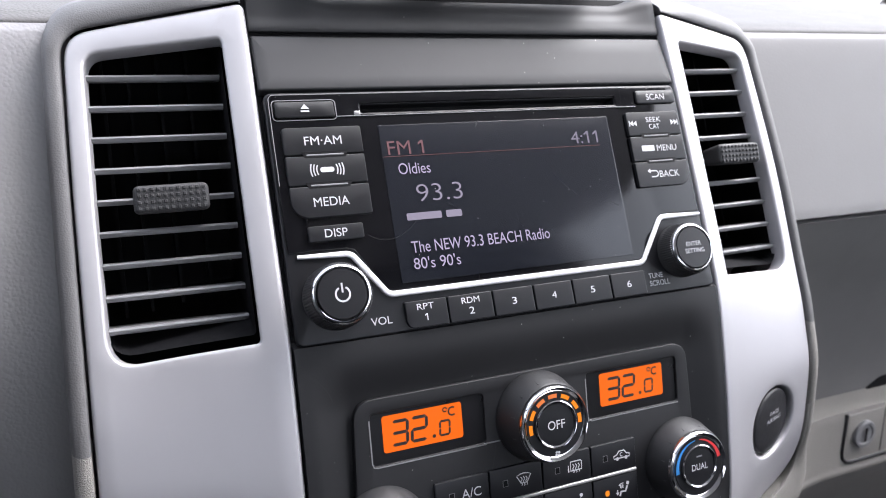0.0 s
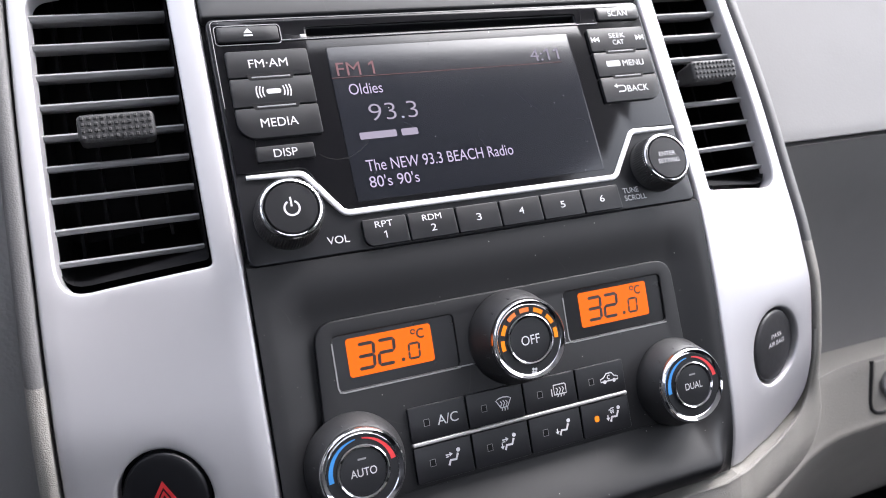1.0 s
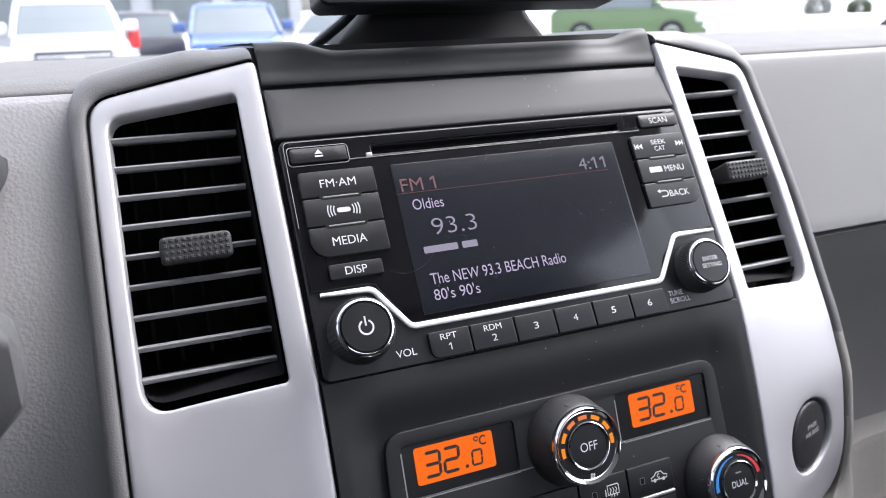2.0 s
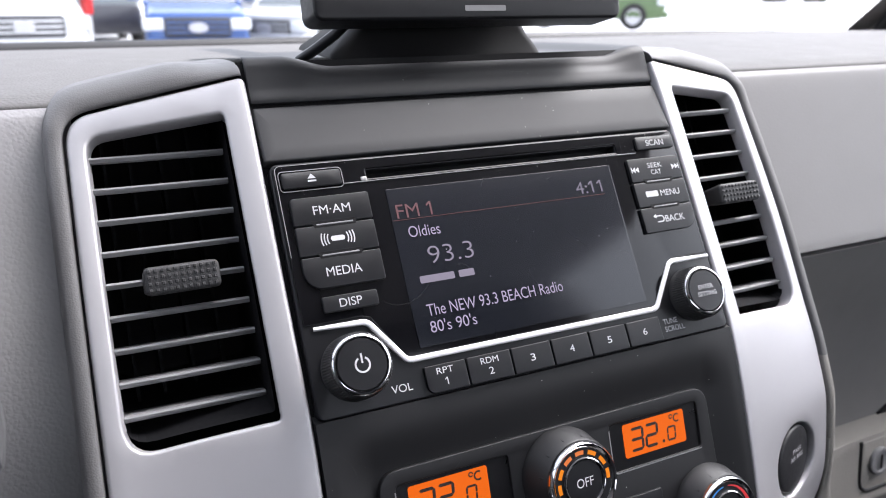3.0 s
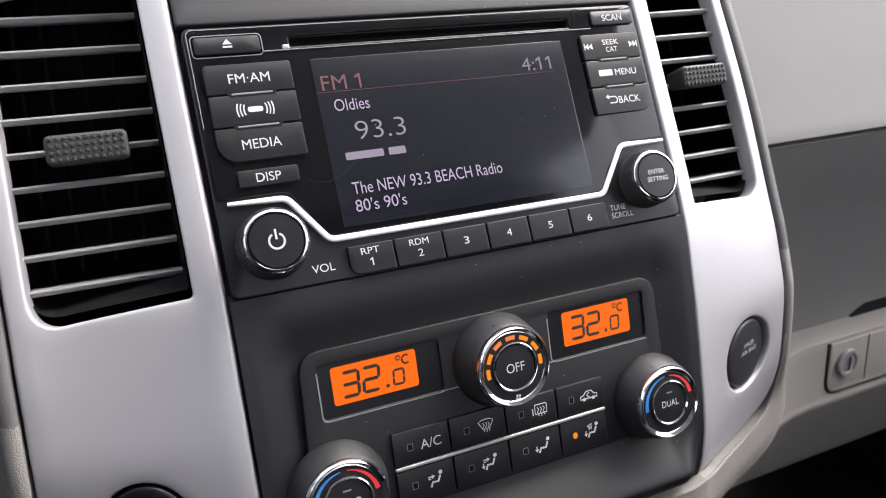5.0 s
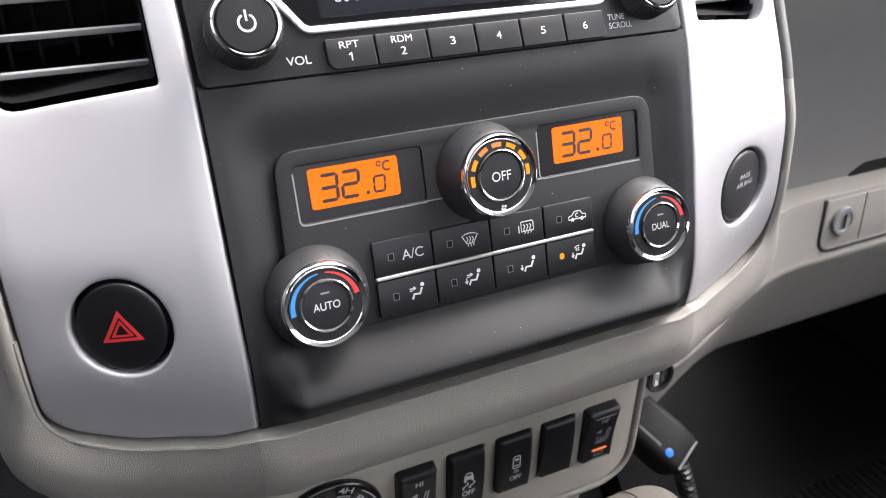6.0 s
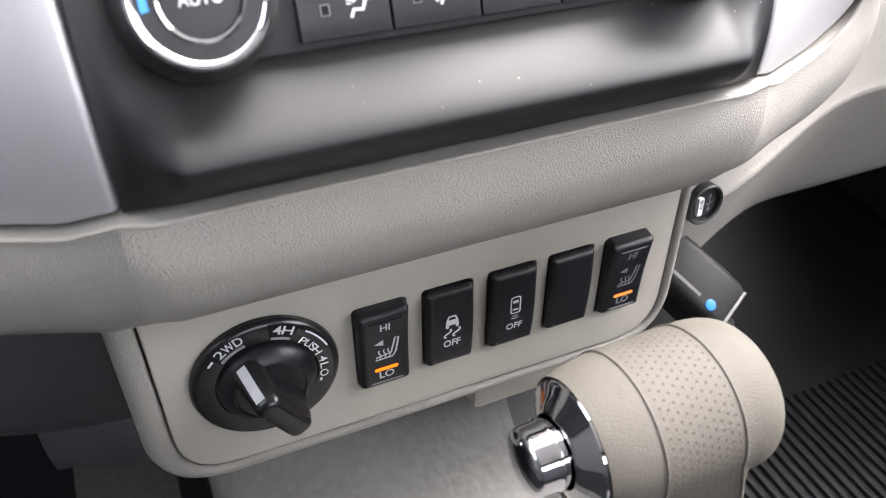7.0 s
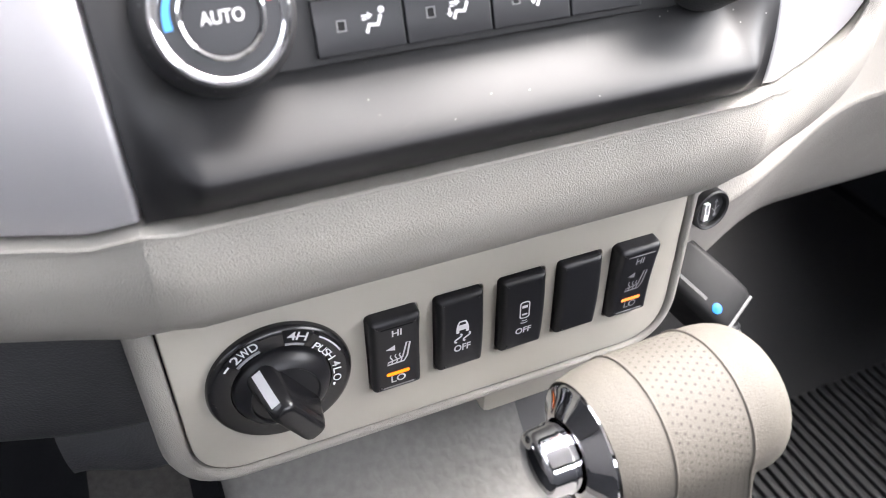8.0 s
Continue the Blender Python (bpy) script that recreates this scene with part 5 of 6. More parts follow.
def rocker(c, sign):
    names = {"heat_l": "black seat heater switch with a lit orange LO bar", "esc": "black stability control switch with a printed sign", "park": "black parking sensor switch with a faint sign",
             "blank": "plain black blanking plug in the switch panel", "heat_r": "black seat heater switch pressed to its LO side"}
    t = thing("rocker_switch", SWITCHES @ Matrix.Translation((c * MM, -1.6 * MM, 0)), names[sign], "switch", "switches in the panel")
    tilt = {"heat_l": 0.9, "heat_r": 1.5}.get(sign, 0.0)
    body = rrect(*mm(-10.4, -19.6, 10.4, 19.6), 2.0 * MM)
    base = 4.6 if sign != "blank" else 4.2
    fn = lambda a, b: Vector((a, b, base * MM + tilt * MM * ((b / 0.0196) if tilt else 0) - (1.2 * MM * (b / 0.0196) ** 2 if not tilt else -0.9 * MM * (b / 0.0196) ** 2)))
    part("body", sheet(body, fn=fn, step=0.0028, edge=3.0 * MM, depth=8 * MM, arc=6), BUTTON, t)
    bd = t.children[-1]
    lift = lambda bm: _drape(bm, fn)
    if sign in ("heat_l", "heat_r"):
        pr = WHITE if sign == "heat_l" else DIM_PRINT
        part("legend", lift(lettering("HI", -2.0 * MM, 2.0 * MM, 13.0 * MM, 3.6 * MM, 0, 0.02)), pr, bd, smooth=False)
        part("legend", lift(lettering("LO", -3.0 * MM, 3.2 * MM, -12.6 * MM, 3.5 * MM, 0, 0.02)), pr, bd, smooth=False)
        seat = [stroke([tuple(mm(*q)) for q in ((4.0, 5.0), (2.2, -2.8), (-3.8, -3.8), (-4.2, -5.2), (2.8, -5.0), (4.2, -2.6), (5.4, 4.8))], 0.75 * MM, 0, closed=True)]
        for x in (-2.4, -0.4, 1.4):
            seat.append(stroke([tuple(mm(x + 0.5 * math.sin(k), -4.6 + k * 0.75)) for k in range(7)], 0.55 * MM, 0))
        seat.append(sheet([mm(-4.6, 3.4), mm(-0.8, 5.2), mm(-0.8, 2.2)], depth=0))
        part("legend", lift(merge(*[moved(q, Matrix.Translation((0, 0.001, 0))) for q in seat])), GREY_PRINT if sign == "heat_l" else DIM_PRINT, bd, smooth=False)
        # left bar is a lit lamp; the right one glows dimly for a reflection
        part("lamp", lift(sheet(rrect(*mm(-4.8, -10.6, 5.0, -8.8), 0.8 * MM), depth=0)), BAR_LAMP if sign == "heat_l" else AMBER_DIM, bd, "glowing orange bar", smooth=False)
        # the right switch's top bar is pale, a painted highlight on its bevel
        for y in (16.2, -16.6):
            part("ridge", lift(sheet(rrect(*mm(-6.6, y - 0.4, 6.8, y + 0.4), 0.35 * MM), depth=0)), (SLAT if sign == "heat_r" else BLACK_DEEP) if y > 0 else SLAT, bd, smooth=False)
    elif sign == "esc":
        car = [sheet([mm(-2.6, 1.0), mm(2.6, 1.0), mm(2.2, 3.4), mm(1.4, 5.2), mm(-1.4, 5.2), mm(-2.2, 3.4)], [[mm(-1.5, 3.4), mm(1.5, 3.4), mm(1.0, 4.6), mm(-1.0, 4.6)]], depth=0),
               sheet(rrect(*mm(-2.5, -0.2, -1.3, 1.2), 0.3 * MM), depth=0), sheet(rrect(*mm(1.3, -0.2, 2.5, 1.2), 0.3 * MM), depth=0)]
        for s in (-1, 1):
            car.append(stroke([tuple(mm(s * 1.7 + 1.4 * math.sin(k * 0.75 + 0.6), -0.8 - k * 0.55)) for k in range(8)], 0.75 * MM, 0))
        part("legend", lift(merge(*[moved(q, Matrix.Translation((0, 0.0018, 0)) @ Matrix.Scale(1.12, 4)) for q in car])), WHITE, bd, smooth=False)
        part("legend", lift(lettering("OFF", -3.7 * MM, 3.7 * MM, -6.6 * MM, 3.6 * MM, 0, 0.025)), WHITE, bd, smooth=False)
    elif sign == "park":
        box = [sheet(rrect(*mm(-2.4, -1.2, 2.4, 7.8), 1.4 * MM), [rrect(*mm(-1.8, -0.6, 1.8, 7.2), 1.0 * MM)], depth=0), sheet(rrect(*mm(-1.3, 4.4, 1.3, 5.8), 0.3 * MM), depth=0), sheet(rrect(*mm(-1.3, 0.6, 1.3, 1.5), 0.3 * MM), depth=0),
               stroke([tuple(mm(*q)) for q in arc_pts(0, -0.6, 2.0, 235, 305, 6)], 0.4 * MM, 0), stroke([tuple(mm(*q)) for q in arc_pts(0, -0.6, 3.2, 240, 300, 6)], 0.4 * MM, 0)]
        part("legend", lift(merge(*box)), GREY_PRINT, bd, smooth=False)
        part("legend", lift(lettering("OFF", -3.7 * MM, 3.7 * MM, -7.8 * MM, 3.3 * MM, 0, 0.02)), GREY_PRINT, bd, smooth=False)
    return t


def _drape(bm, fn):
    """Lays a flat print onto a crowned face."""
    for v in bm.verts:
        v.co = fn(v.co.x, v.co.y) + Vector((0, 0, 0.00016))
    return bm


def transfer_knob():
    t = thing("transfer_knob", SWITCHES @ Matrix.Translation((-71.8 * MM, 0, 0)), "round black drive-mode knob with a raised grip set to two-wheel drive", "knob")
    part("dial", lathe([(27.4 * MM, -0.002), (27.6 * MM, 0.0010), (27.0 * MM, 0.0024), (25.9 * MM, 0.0034), (24.6 * MM, 0.0037), (19.0 * MM, 0.0036), (18.6 * MM, 0.0028)], 96), KNOB, t, "black dial with white legends")
    dial = t.children[-1]
    # sunk dark fields behind two of the legends, each with a lower ledge coloured pale as if lit
    for hi, lo, ro, ri in ((137, 103, 26.0, 20.2), (83, 57, 26.4, 19.6)):
        loop = [tuple(mm(*q)) for q in arc_pts(0, 0, ro, lo, hi, 14) + arc_pts(0, 0, ri, hi - 2, lo + 2, 12)]
        field = part("field", sheet(rounded(loop, [0.0008] + [0.0] * 13 + [0.0008] * 2 + [0.0] * 11 + [0.0008], 3), fn=at_w(0.00385), depth=0), BLACK_DEEP, dial, "sunk dark field", smooth=False)
        part("ledge", tube([Vector((*mm(*q), 0.0036)) for q in arc_pts(0, 0, ri + 0.4, hi - 3, lo + 3, 14)], 0.0007, 6), SLAT, field, "grey ledge coloured pale as if lit")
    for words, mid, span, h, far in (("2WD", 118, 28, 3.8, 24.0), ("4H", 70, 19, 3.9, 23.8), ("PUSH", 34, 30, 3.2, 20.8), ("4LO", -1, 30, 3.3, 21.2)):
        n = len(words)
        glyphs = []
        for i, ch in enumerate(words):
            a = mid + span / 2 - span * (i + 0.5) / n
            bm = lettering(ch, -0.42 * h * MM * (1.25 if ch in "WHO" else 1), 0.42 * h * MM * (1.25 if ch in "WHO" else 1), 0, h * MM, 0, 0.01)
            bm.transform(Matrix.Translation((far * MM * math.cos(radians(a)), far * MM * math.sin(radians(a)), 0.0040)) @ Matrix.Rotation(radians(a - 90), 4, "Z"))
            glyphs.append(bm)
        part("legend", merge(*glyphs), WHITE, dial, smooth=False)
    for r, a0, a1, wide in ((24.9, 50, 22, 0.7), (24.0, 143, 136, 0.8), (20.4, -18, -22, 0.9)):
        part("mark", stroke([tuple(mm(*q)) for q in arc_pts(0, 0, r, a0, a1, 8)], wide * MM, 0.0040), WHITE, dial, smooth=False)
    part("hub", lathe([(18.2 * MM, 0.0010), (18.1 * MM, 0.0046), (17.5 * MM, 0.0060), (13.6 * MM, 0.0094), (13.0 * MM, 0.0095), (12.4 * MM, 0.0088), (0, 0.0086)], 72), BUTTON, t)
    # the grip, narrowing outwards, from the pointer's end across the hub
    rows = []
    for z, half, l0, l1 in ((0.005, 7.2, -17.2, 16.0), (0.0090, 6.5, -15.8, 15.7), (0.0140, 5.8, -13.0, 15.2), (0.0185, 5.3, -10.6, 14.8), (0.0212, 4.8, -9.2, 14.2), (0.0226, 3.9, -8.0, 13.0), (0.0231, 2.4, -6.2, 11.0)):
        rows.append([Vector((p[0], p[1], z)) for p in rrect(l0 * MM, -half * MM, l1 * MM, half * MM, half * 0.74 * MM)])
    bm = loft(rows, close=True)
    bm.faces.new(bm.verts[-len(rows[0]):])
    part("grip", moved(bm, Matrix.Rotation(radians(GRIP_TURN), 4, "Z")), KNOB, t, "black tapered grip")
    line = [Vector((l * MM + (-0.0002), y * MM, z)) for z, l in ((0.0078, -16.3), (0.0104, -15.0), (0.0140, -13.2), (0.0165, -12.0), (0.0188, -10.6), (0.0205, -9.8)) for y in (0,)]
    bm = loft([[p + Vector((0, -0.0019, 0)), p + Vector((0, 0.0019, 0))] for p in line])
    part("pointer", moved(bm, Matrix.Rotation(radians(GRIP_TURN), 4, "Z")), WHITE, t, "white pointer line", smooth=False)
    return t


GRIP_TURN = -57.0

switch_panel()
for c, sign in zip(SWITCH_U, ("heat_l", "esc", "park", "blank", "heat_r")):
    rocker(c, sign)
transfer_knob()


# ---------------------------------------------------------------- gear lever
def gear_lever():
    base = Vector((-0.003, -0.1055, -0.1845))
    t = thing("gear_lever", Matrix.Translation(base), "cream leather gear lever grip with a chrome release button", "gear lever")

    def section(x, r, sink, lean=0.0):
        """A ring round the grip; below the axis it drops towards the stem."""
        pts = []
        for k in range(48):
            a = 2 * math.pi * k / 48
            y, z = r * math.cos(a), r * math.sin(a)
            if z < 0:
                f = min(1.0, sink / 0.03)
                y = math.copysign(r * abs(math.cos(a)) ** (1 - 0.55 * f), math.cos(a)) * (1 - 0.08 * f * -math.sin(a))
                z -= sink * (-math.sin(a)) ** 1.3
            if z < 0 and sink < 0.004:
                z *= 0.86
            pts.append(Vector((x + (lean if z < 0 else -0.03) * z, y, z)))
        return pts

    def skin(xs):
        return loft([section(x, *prof(x)) for x in xs], close=True)

    def prof(x):
        r = interp(x, [(-0.002, 0.0198), (0.003, 0.0214), (0.008, 0.0226), (0.016, 0.0237), (0.03, 0.0241), (0.045, 0.0242), (0.054, 0.0234), (0.0600, 0.0202), (0.0632, 0.0135), (0.0645, 0.006)])
        sink = 0.060 * smooth01(-0.004, 0.014, x) * smooth01(0.0450, 0.0432, x)
        return max(0.001, r), sink, -0.14 - 0.22 * smooth01(0.0165, 0.0425, x) * smooth01(0.060, 0.0440, x)
    part("left_leather", skin(np.linspace(0.0012, 0.0163, 14)), LEATHER, t, "smooth cream leather")
    part("perforated_leather", skin(np.linspace(0.0167, 0.0423, 20)), LEATHER, t, "cream leather with rows of small holes")
    mid = t.children[-1]
    bm = skin(list(np.linspace(0.0427, 0.0455, 8)) + list(np.linspace(0.047, 0.0600, 14)) + [0.0618, 0.0632, 0.0641, 0.0645])
    part("right_leather", bm, LEATHER, t, "smooth cream leather end")
    for x in (0.0165, 0.0425):
        r, s, l = prof(x)
        ring = section(x, r + 0.0001, s, l)
        part("seam", tube(ring, 0.00045, 6, closed=True), STITCH, t)
    threads = []
    r, s, l = prof(0.0431)
    ring = section(0.0431, r + 0.0001, s, l)
    for i in range(47):
        p, q = ring[i], ring[i + 1]
        k = max(1, int((q - p).length / 0.0016))
        for j in range(k):
            c = p + (q - p) * (j + 0.5) / k
            threads.append(tube([c + Vector((-0.0005, 0, 0)), c + Vector((0.0005, 0, 0))], 0.00016, 4))
    part("stitching", merge(*threads), STITCH, t)
    dots = []
    for i, x in enumerate(np.linspace(0.0190, 0.0402, 10)):
        r, s, l = prof(x)
        ring = section(x, r, s, l)
        length = [0.0]
        for p, q in zip(ring, ring[1:]):
            length.append(length[-1] + (q - p).length)
        d = 0.0012 * (i % 2)
        while d < length[-1] - 0.001:
            k = next(j for j in range(len(length)) if length[j] >= d) if d > 0 else 1
            k = max(1, k)
            f = (d - length[k - 1]) / max(1e-9, length[k] - length[k - 1])
            p = ring[k - 1].lerp(ring[k], f)
            along = ring[k] - ring[k - 1]
            n = Vector((0, along.z, -along.y)).normalized()
            u = Vector((1, 0, 0))
            v = n.cross(u)
            dots.append([p + n * 0.00014 + (u * math.cos(a) + v * math.sin(a)) * 0.00045 for a in np.linspace(0, 2 * math.pi, 6, endpoint=False)])
            d += 0.0027
    bm = bmesh.new()
    for ring in dots:
        bm.faces.new([bm.verts.new(p) for p in ring])
    part("perforation", bm, HOLE, mid, smooth=False, kind="stuff")
    # chrome end and button, set at a slant
    m = Matrix.Translation((0.0015, 0, 0.0008)) @ Matrix.Rotation(radians(-90), 4, "Y")
    part("collar", moved(lathe([(0.0194, -0.002), (0.0198, 0.0004), (0.0195, 0.0014), (0.0185, 0.0020), (0.0160, 0.0030), (0.0128, 0.0052), (0.0112, 0.0058), (0.0107, 0.0050), (0.0107, -0.002)], 72), m), POLISHED, t, "bright chrome collar")
    part("release_button", moved(lathe([(0.0104, -0.001), (0.0104, 0.0076), (0.0107, 0.0082), (0.0107, 0.0092), (0.0102, 0.0098), (0.0101, 0.0142), (0.0095, 0.0156), (0.0084, 0.0163), (0.0055, 0.0172), (0.0028, 0.0176), (0, 0.0177)], 72), m), POLISHED, t, "chrome release button")
    # the stem below
    path = [Vector((0.028, 0.002, -0.070)), Vector((0.026, 0.006, -0.11)), Vector((0.022, 0.012, -0.16)), Vector((0.018, 0.02, -0.23))]
    part("stem", tube(path, 0.011, 16, radii=[0.015, 0.012, 0.010, 0.010]), BLACK_SOFT, t, "black stem")
    return t


gear_lever()


# ---------------------------------------------------------------- console, floor mat and small things low down
def console():
    t = thing("centre_console", I4, "grey console under the switch panel beside a dark shift slot", "console")
    prof = [(0.060, -0.262), (0.040, -0.285), (0.022, -0.318), (-0.01, -0.345), (-0.08, -0.362), (-0.22, -0.372), (-0.5, -0.375)]
    lining = swept(prof, list(np.linspace(-0.104, -0.090, 8)) + list(np.linspace(-0.086, 0.052, 16)))
    for v in lining.verts:
        v.co.z -= 0.014 * (1 - math.sqrt(max(0.0, 1 - (max(0.0, -0.090 - v.co.x) / 0.014) ** 2)))
    part("lining", lining, CONSOLE, t, "mottled grey lining")
    part("slot", swept([(y + 0.01, z - 0.03) for y, z in prof], list(np.linspace(0.050, 0.14, 14))), BLACK_SOFT, t, "black shift slot")
    part("bracket", block(0.022, 0.092, -0.004, 0.035, -0.302, -0.262, 0.004), PLATE, t, "pale grey-beige bracket under the plate")
    part("carpet", swept([(0.40, -0.36), (0.25, -0.385), (0.10, -0.405), (-0.02, -0.415), (-0.4, -0.42)], list(np.linspace(-0.180, -0.124, 12))), TUNNEL, t, "grey carpet on the tunnel's side")
    for x, mat in ((-0.104, CARPET), (0.14, CARPET)):
        rows = [[Vector((x, y, z - 0.013 * (x < 0))) for y, z in prof], [Vector((x + 0.012 * (1 if x > 0 else -1), y, -0.62)) for y, z in prof]]
        part("side", loft(rows), mat, t, smooth=False)
    return t


def floor_mat():
    t = thing("floor_mat", Matrix.Translation((0.52, 0.08, -0.62)), "black ribbed rubber floor mat in the footwell", "floor mat")
    part("base", sheet(rrect(-0.25, -0.45, 0.25, 0.34, 0.04), fn=at_w(0.008), edge=0.004, depth=0.008), RUBBER, t)
    rib = None
    for i in range(42):
        x = -0.236 + i * 0.0115
        if rib is None:
            rib = part("rib", sheet(rrect(-0.0034, -0.43, 0.0034, 0.02, 0.0012), fn=at_w(0.0125), edge=0.0012, depth=0.005), RUBBER, t, m=Matrix.Translation((x, 0, 0)))
        else:
            ob = new("rib", rib.data)
            ob.parent = t
            ob.matrix_local = Matrix.Translation((x, 0, 0))
    return t


def charger():
    m = Matrix.Translation((0.1375, -0.0220, -0.2550)) @ pose(0, 0, 0, 24, 30, -53) @ Matrix.Scale(1.35, 4) @ Matrix.Translation((-0.006, 0.0055, -0.0102))
    t = thing("phone_charger", m, "black plug-in phone charger with a blue lamp", "phone charger")
    rows = []
    for x, h, d in ((-0.022, 0.005, 0.006), (-0.021, 0.0080, 0.0090), (-0.016, 0.0097, 0.0108), (0.004, 0.0100, 0.0112), (0.0115, 0.0096, 0.0108), (0.0150, 0.0080, 0.0094), (0.0160, 0.005, 0.006)):
        rows.append([Vector((x, p[0], p[1])) for p in rrect(-d, -h, d, h, min(h, d) * 0.45)])
    bm = loft(rows, close=True)
    bm.faces.new(bm.verts[-len(rows[0]):])
    bm.faces.new([v for v in bm.verts][:len(rows[0])][::-1])
    part("body", bm, MATT, t, "black rounded body")
    part("lamp", moved(lathe([(0.0021, -0.001), (0.0020, 0.0003), (0.0013, 0.0007), (0, 0.0009)], 24), Matrix.Translation((0.006, -0.0055, 0.0098))), BLUE_LED, t, "lit blue lamp")
    part("mark", sheet(rrect(-0.013, -0.0062, 0.001, -0.0048, 0.0003), fn=lambda a, b: Vector((a, b, 0.0101)), depth=0), BLACK_GRAIN, t, "faint grey marking", smooth=False)
    # a pale bar paints the highlight on the body's end edge
    part("edge", tube([Vector((0.0141, y, 0.0084)) for y in np.linspace(-0.0082, 0.0082, 6)], 0.0008, 8), HORN, t, "pale edge painted for a highlight")
    # coiled cable
    path = []
    for i in range(260):
        s = i / 259
        ax = (m @ Vector((0.0150, 0.0, -0.001))).lerp(m @ Vector((0.0150, 0.0, -0.001)) + Vector((0.020, -0.012, -0.110)), s) + Vector((0.010 * math.sin(s * 2.5), 0, 0))
        a = s * 2 * math.pi * 20
        path.append(m.inverted() @ (ax + Vector((math.cos(a), math.sin(a), 0)) * 0.0042))
    part("cable", tube(path, 0.0016, 6), BUTTON, t, "black coiled cable")
    part("plug", moved(lathe([(0.0075, -0.004), (0.0075, 0.012), (0.0, 0.012)], 24), Matrix.Translation((-0.022, 0, 0)) @ Matrix.Rotation(radians(-90), 4, "Y")), BLACK_SOFT, t)
    return t


def usb_socket():
    t = thing("usb_socket", Matrix.Translation((0.1294, -0.0075, -0.2030)) @ pose(0, 0, 0, 84, 0, 4) @ Matrix.Scale(0.66, 4), "round grey data socket in the lower dash", "socket")
    part("rim", lathe([(0.0150, -0.012), (0.0150, 0.001), (0.0140, 0.0020), (0.0125, 0.0012), (0.0120, -0.003)], 40), BLACK_SOFT, t)
    part("face", lathe([(0.0124, -0.002), (0.0, -0.0018)], 40), BLACK_SOFT, t)
    part("port", sheet(rrect(-0.0065, -0.0075, -0.0020, 0.0060, 0.0006), [rrect(-0.0056, -0.0030, -0.0030, 0.0052, 0.0003)], fn=at_w(0.0008), edge=0.0002, depth=0.003), BRIGHT, t, "metal port")
    part("sign", merge(stroke([(0.005, -0.005), (0.005, 0.004)], 0.0008, -0.0012), sheet([(0.0032, 0.004), (0.0068, 0.004), (0.005, 0.0072)], fn=at_w(-0.0012), depth=0), stroke([(0.005, -0.002), (0.0082, 0.001)], 0.0007, -0.0012),
                       stroke([(0.005, -0.003), (0.002, 0.0)], 0.0007, -0.0012), sheet(circle(0.005, -0.0055, 0.0014, 12), fn=at_w(-0.0012), depth=0)), SLAT, t, smooth=False)
    return t


def glove_lock():
    t = thing("glovebox_latch", Matrix.Translation((0.345, 0.0556, -0.1745)) @ pose(0, 0, 0, 81, 0, 0), "pale grey-beige glovebox latch with a grey key lock", "latch")
    part("plate", sheet(rounded([(-0.0285, -0.0225), (0.20, -0.0225), (0.20, 0.0150), (-0.0285, 0.0150)], [0.009, 0.003, 0.003, 0.002]), fn=at_w(0.0012), edge=0.0012, depth=0.004), LOWER, t, "flush pale plate")
    rim = [(-0.0305, 0.0160), (-0.0308, -0.0140), (-0.0295, -0.0195), (-0.0255, -0.0232), (-0.0200, -0.0246), (0.20, -0.0246)]
    part("groove", tube([Vector((a, b, 0.0006)) for a, b in rim], 0.0017, 8), BLACK_SOFT, t, "dark groove round the plate")
    part("seam", tube([Vector((0.0105, -0.0215, 0.0010)), Vector((0.0105, 0.0145, 0.0010))], 0.0006, 6), BLACK_SOFT, t)
    part("lock", lathe([(0.0108, 0.0), (0.0108, 0.0030), (0.0100, 0.0038), (0.0078, 0.0038), (0.0072, 0.0030), (0, 0.0028)], 40, (-0.011, -0.003, 0)), SLAT, t, "grey key lock")
    part("keyhole", sheet(rrect(-0.0123, -0.0085, -0.0097, 0.0025, 0.0008), fn=at_w(0.0040), depth=0), BLACK_DEEP, t, smooth=False)
    # a flat black sheet stands in for the shade inside the grip opening
    part("hand_gap", sheet(rounded([(0.006, 0.0175), (0.20, 0.0175), (0.20, 0.050), (0.060, 0.040), (0.024, 0.030)], [0.003, 0.002, 0.002, 0.02, 0.012]), fn=lambda a, b: Vector((a, b, -0.0165)), edge=0.001, depth=0.006), BLACK_DEEP, t,
         "flat dark sheet for the shaded grip opening above the latch")
    return t


console()
floor_mat()
charger()
usb_socket()
glove_lock()


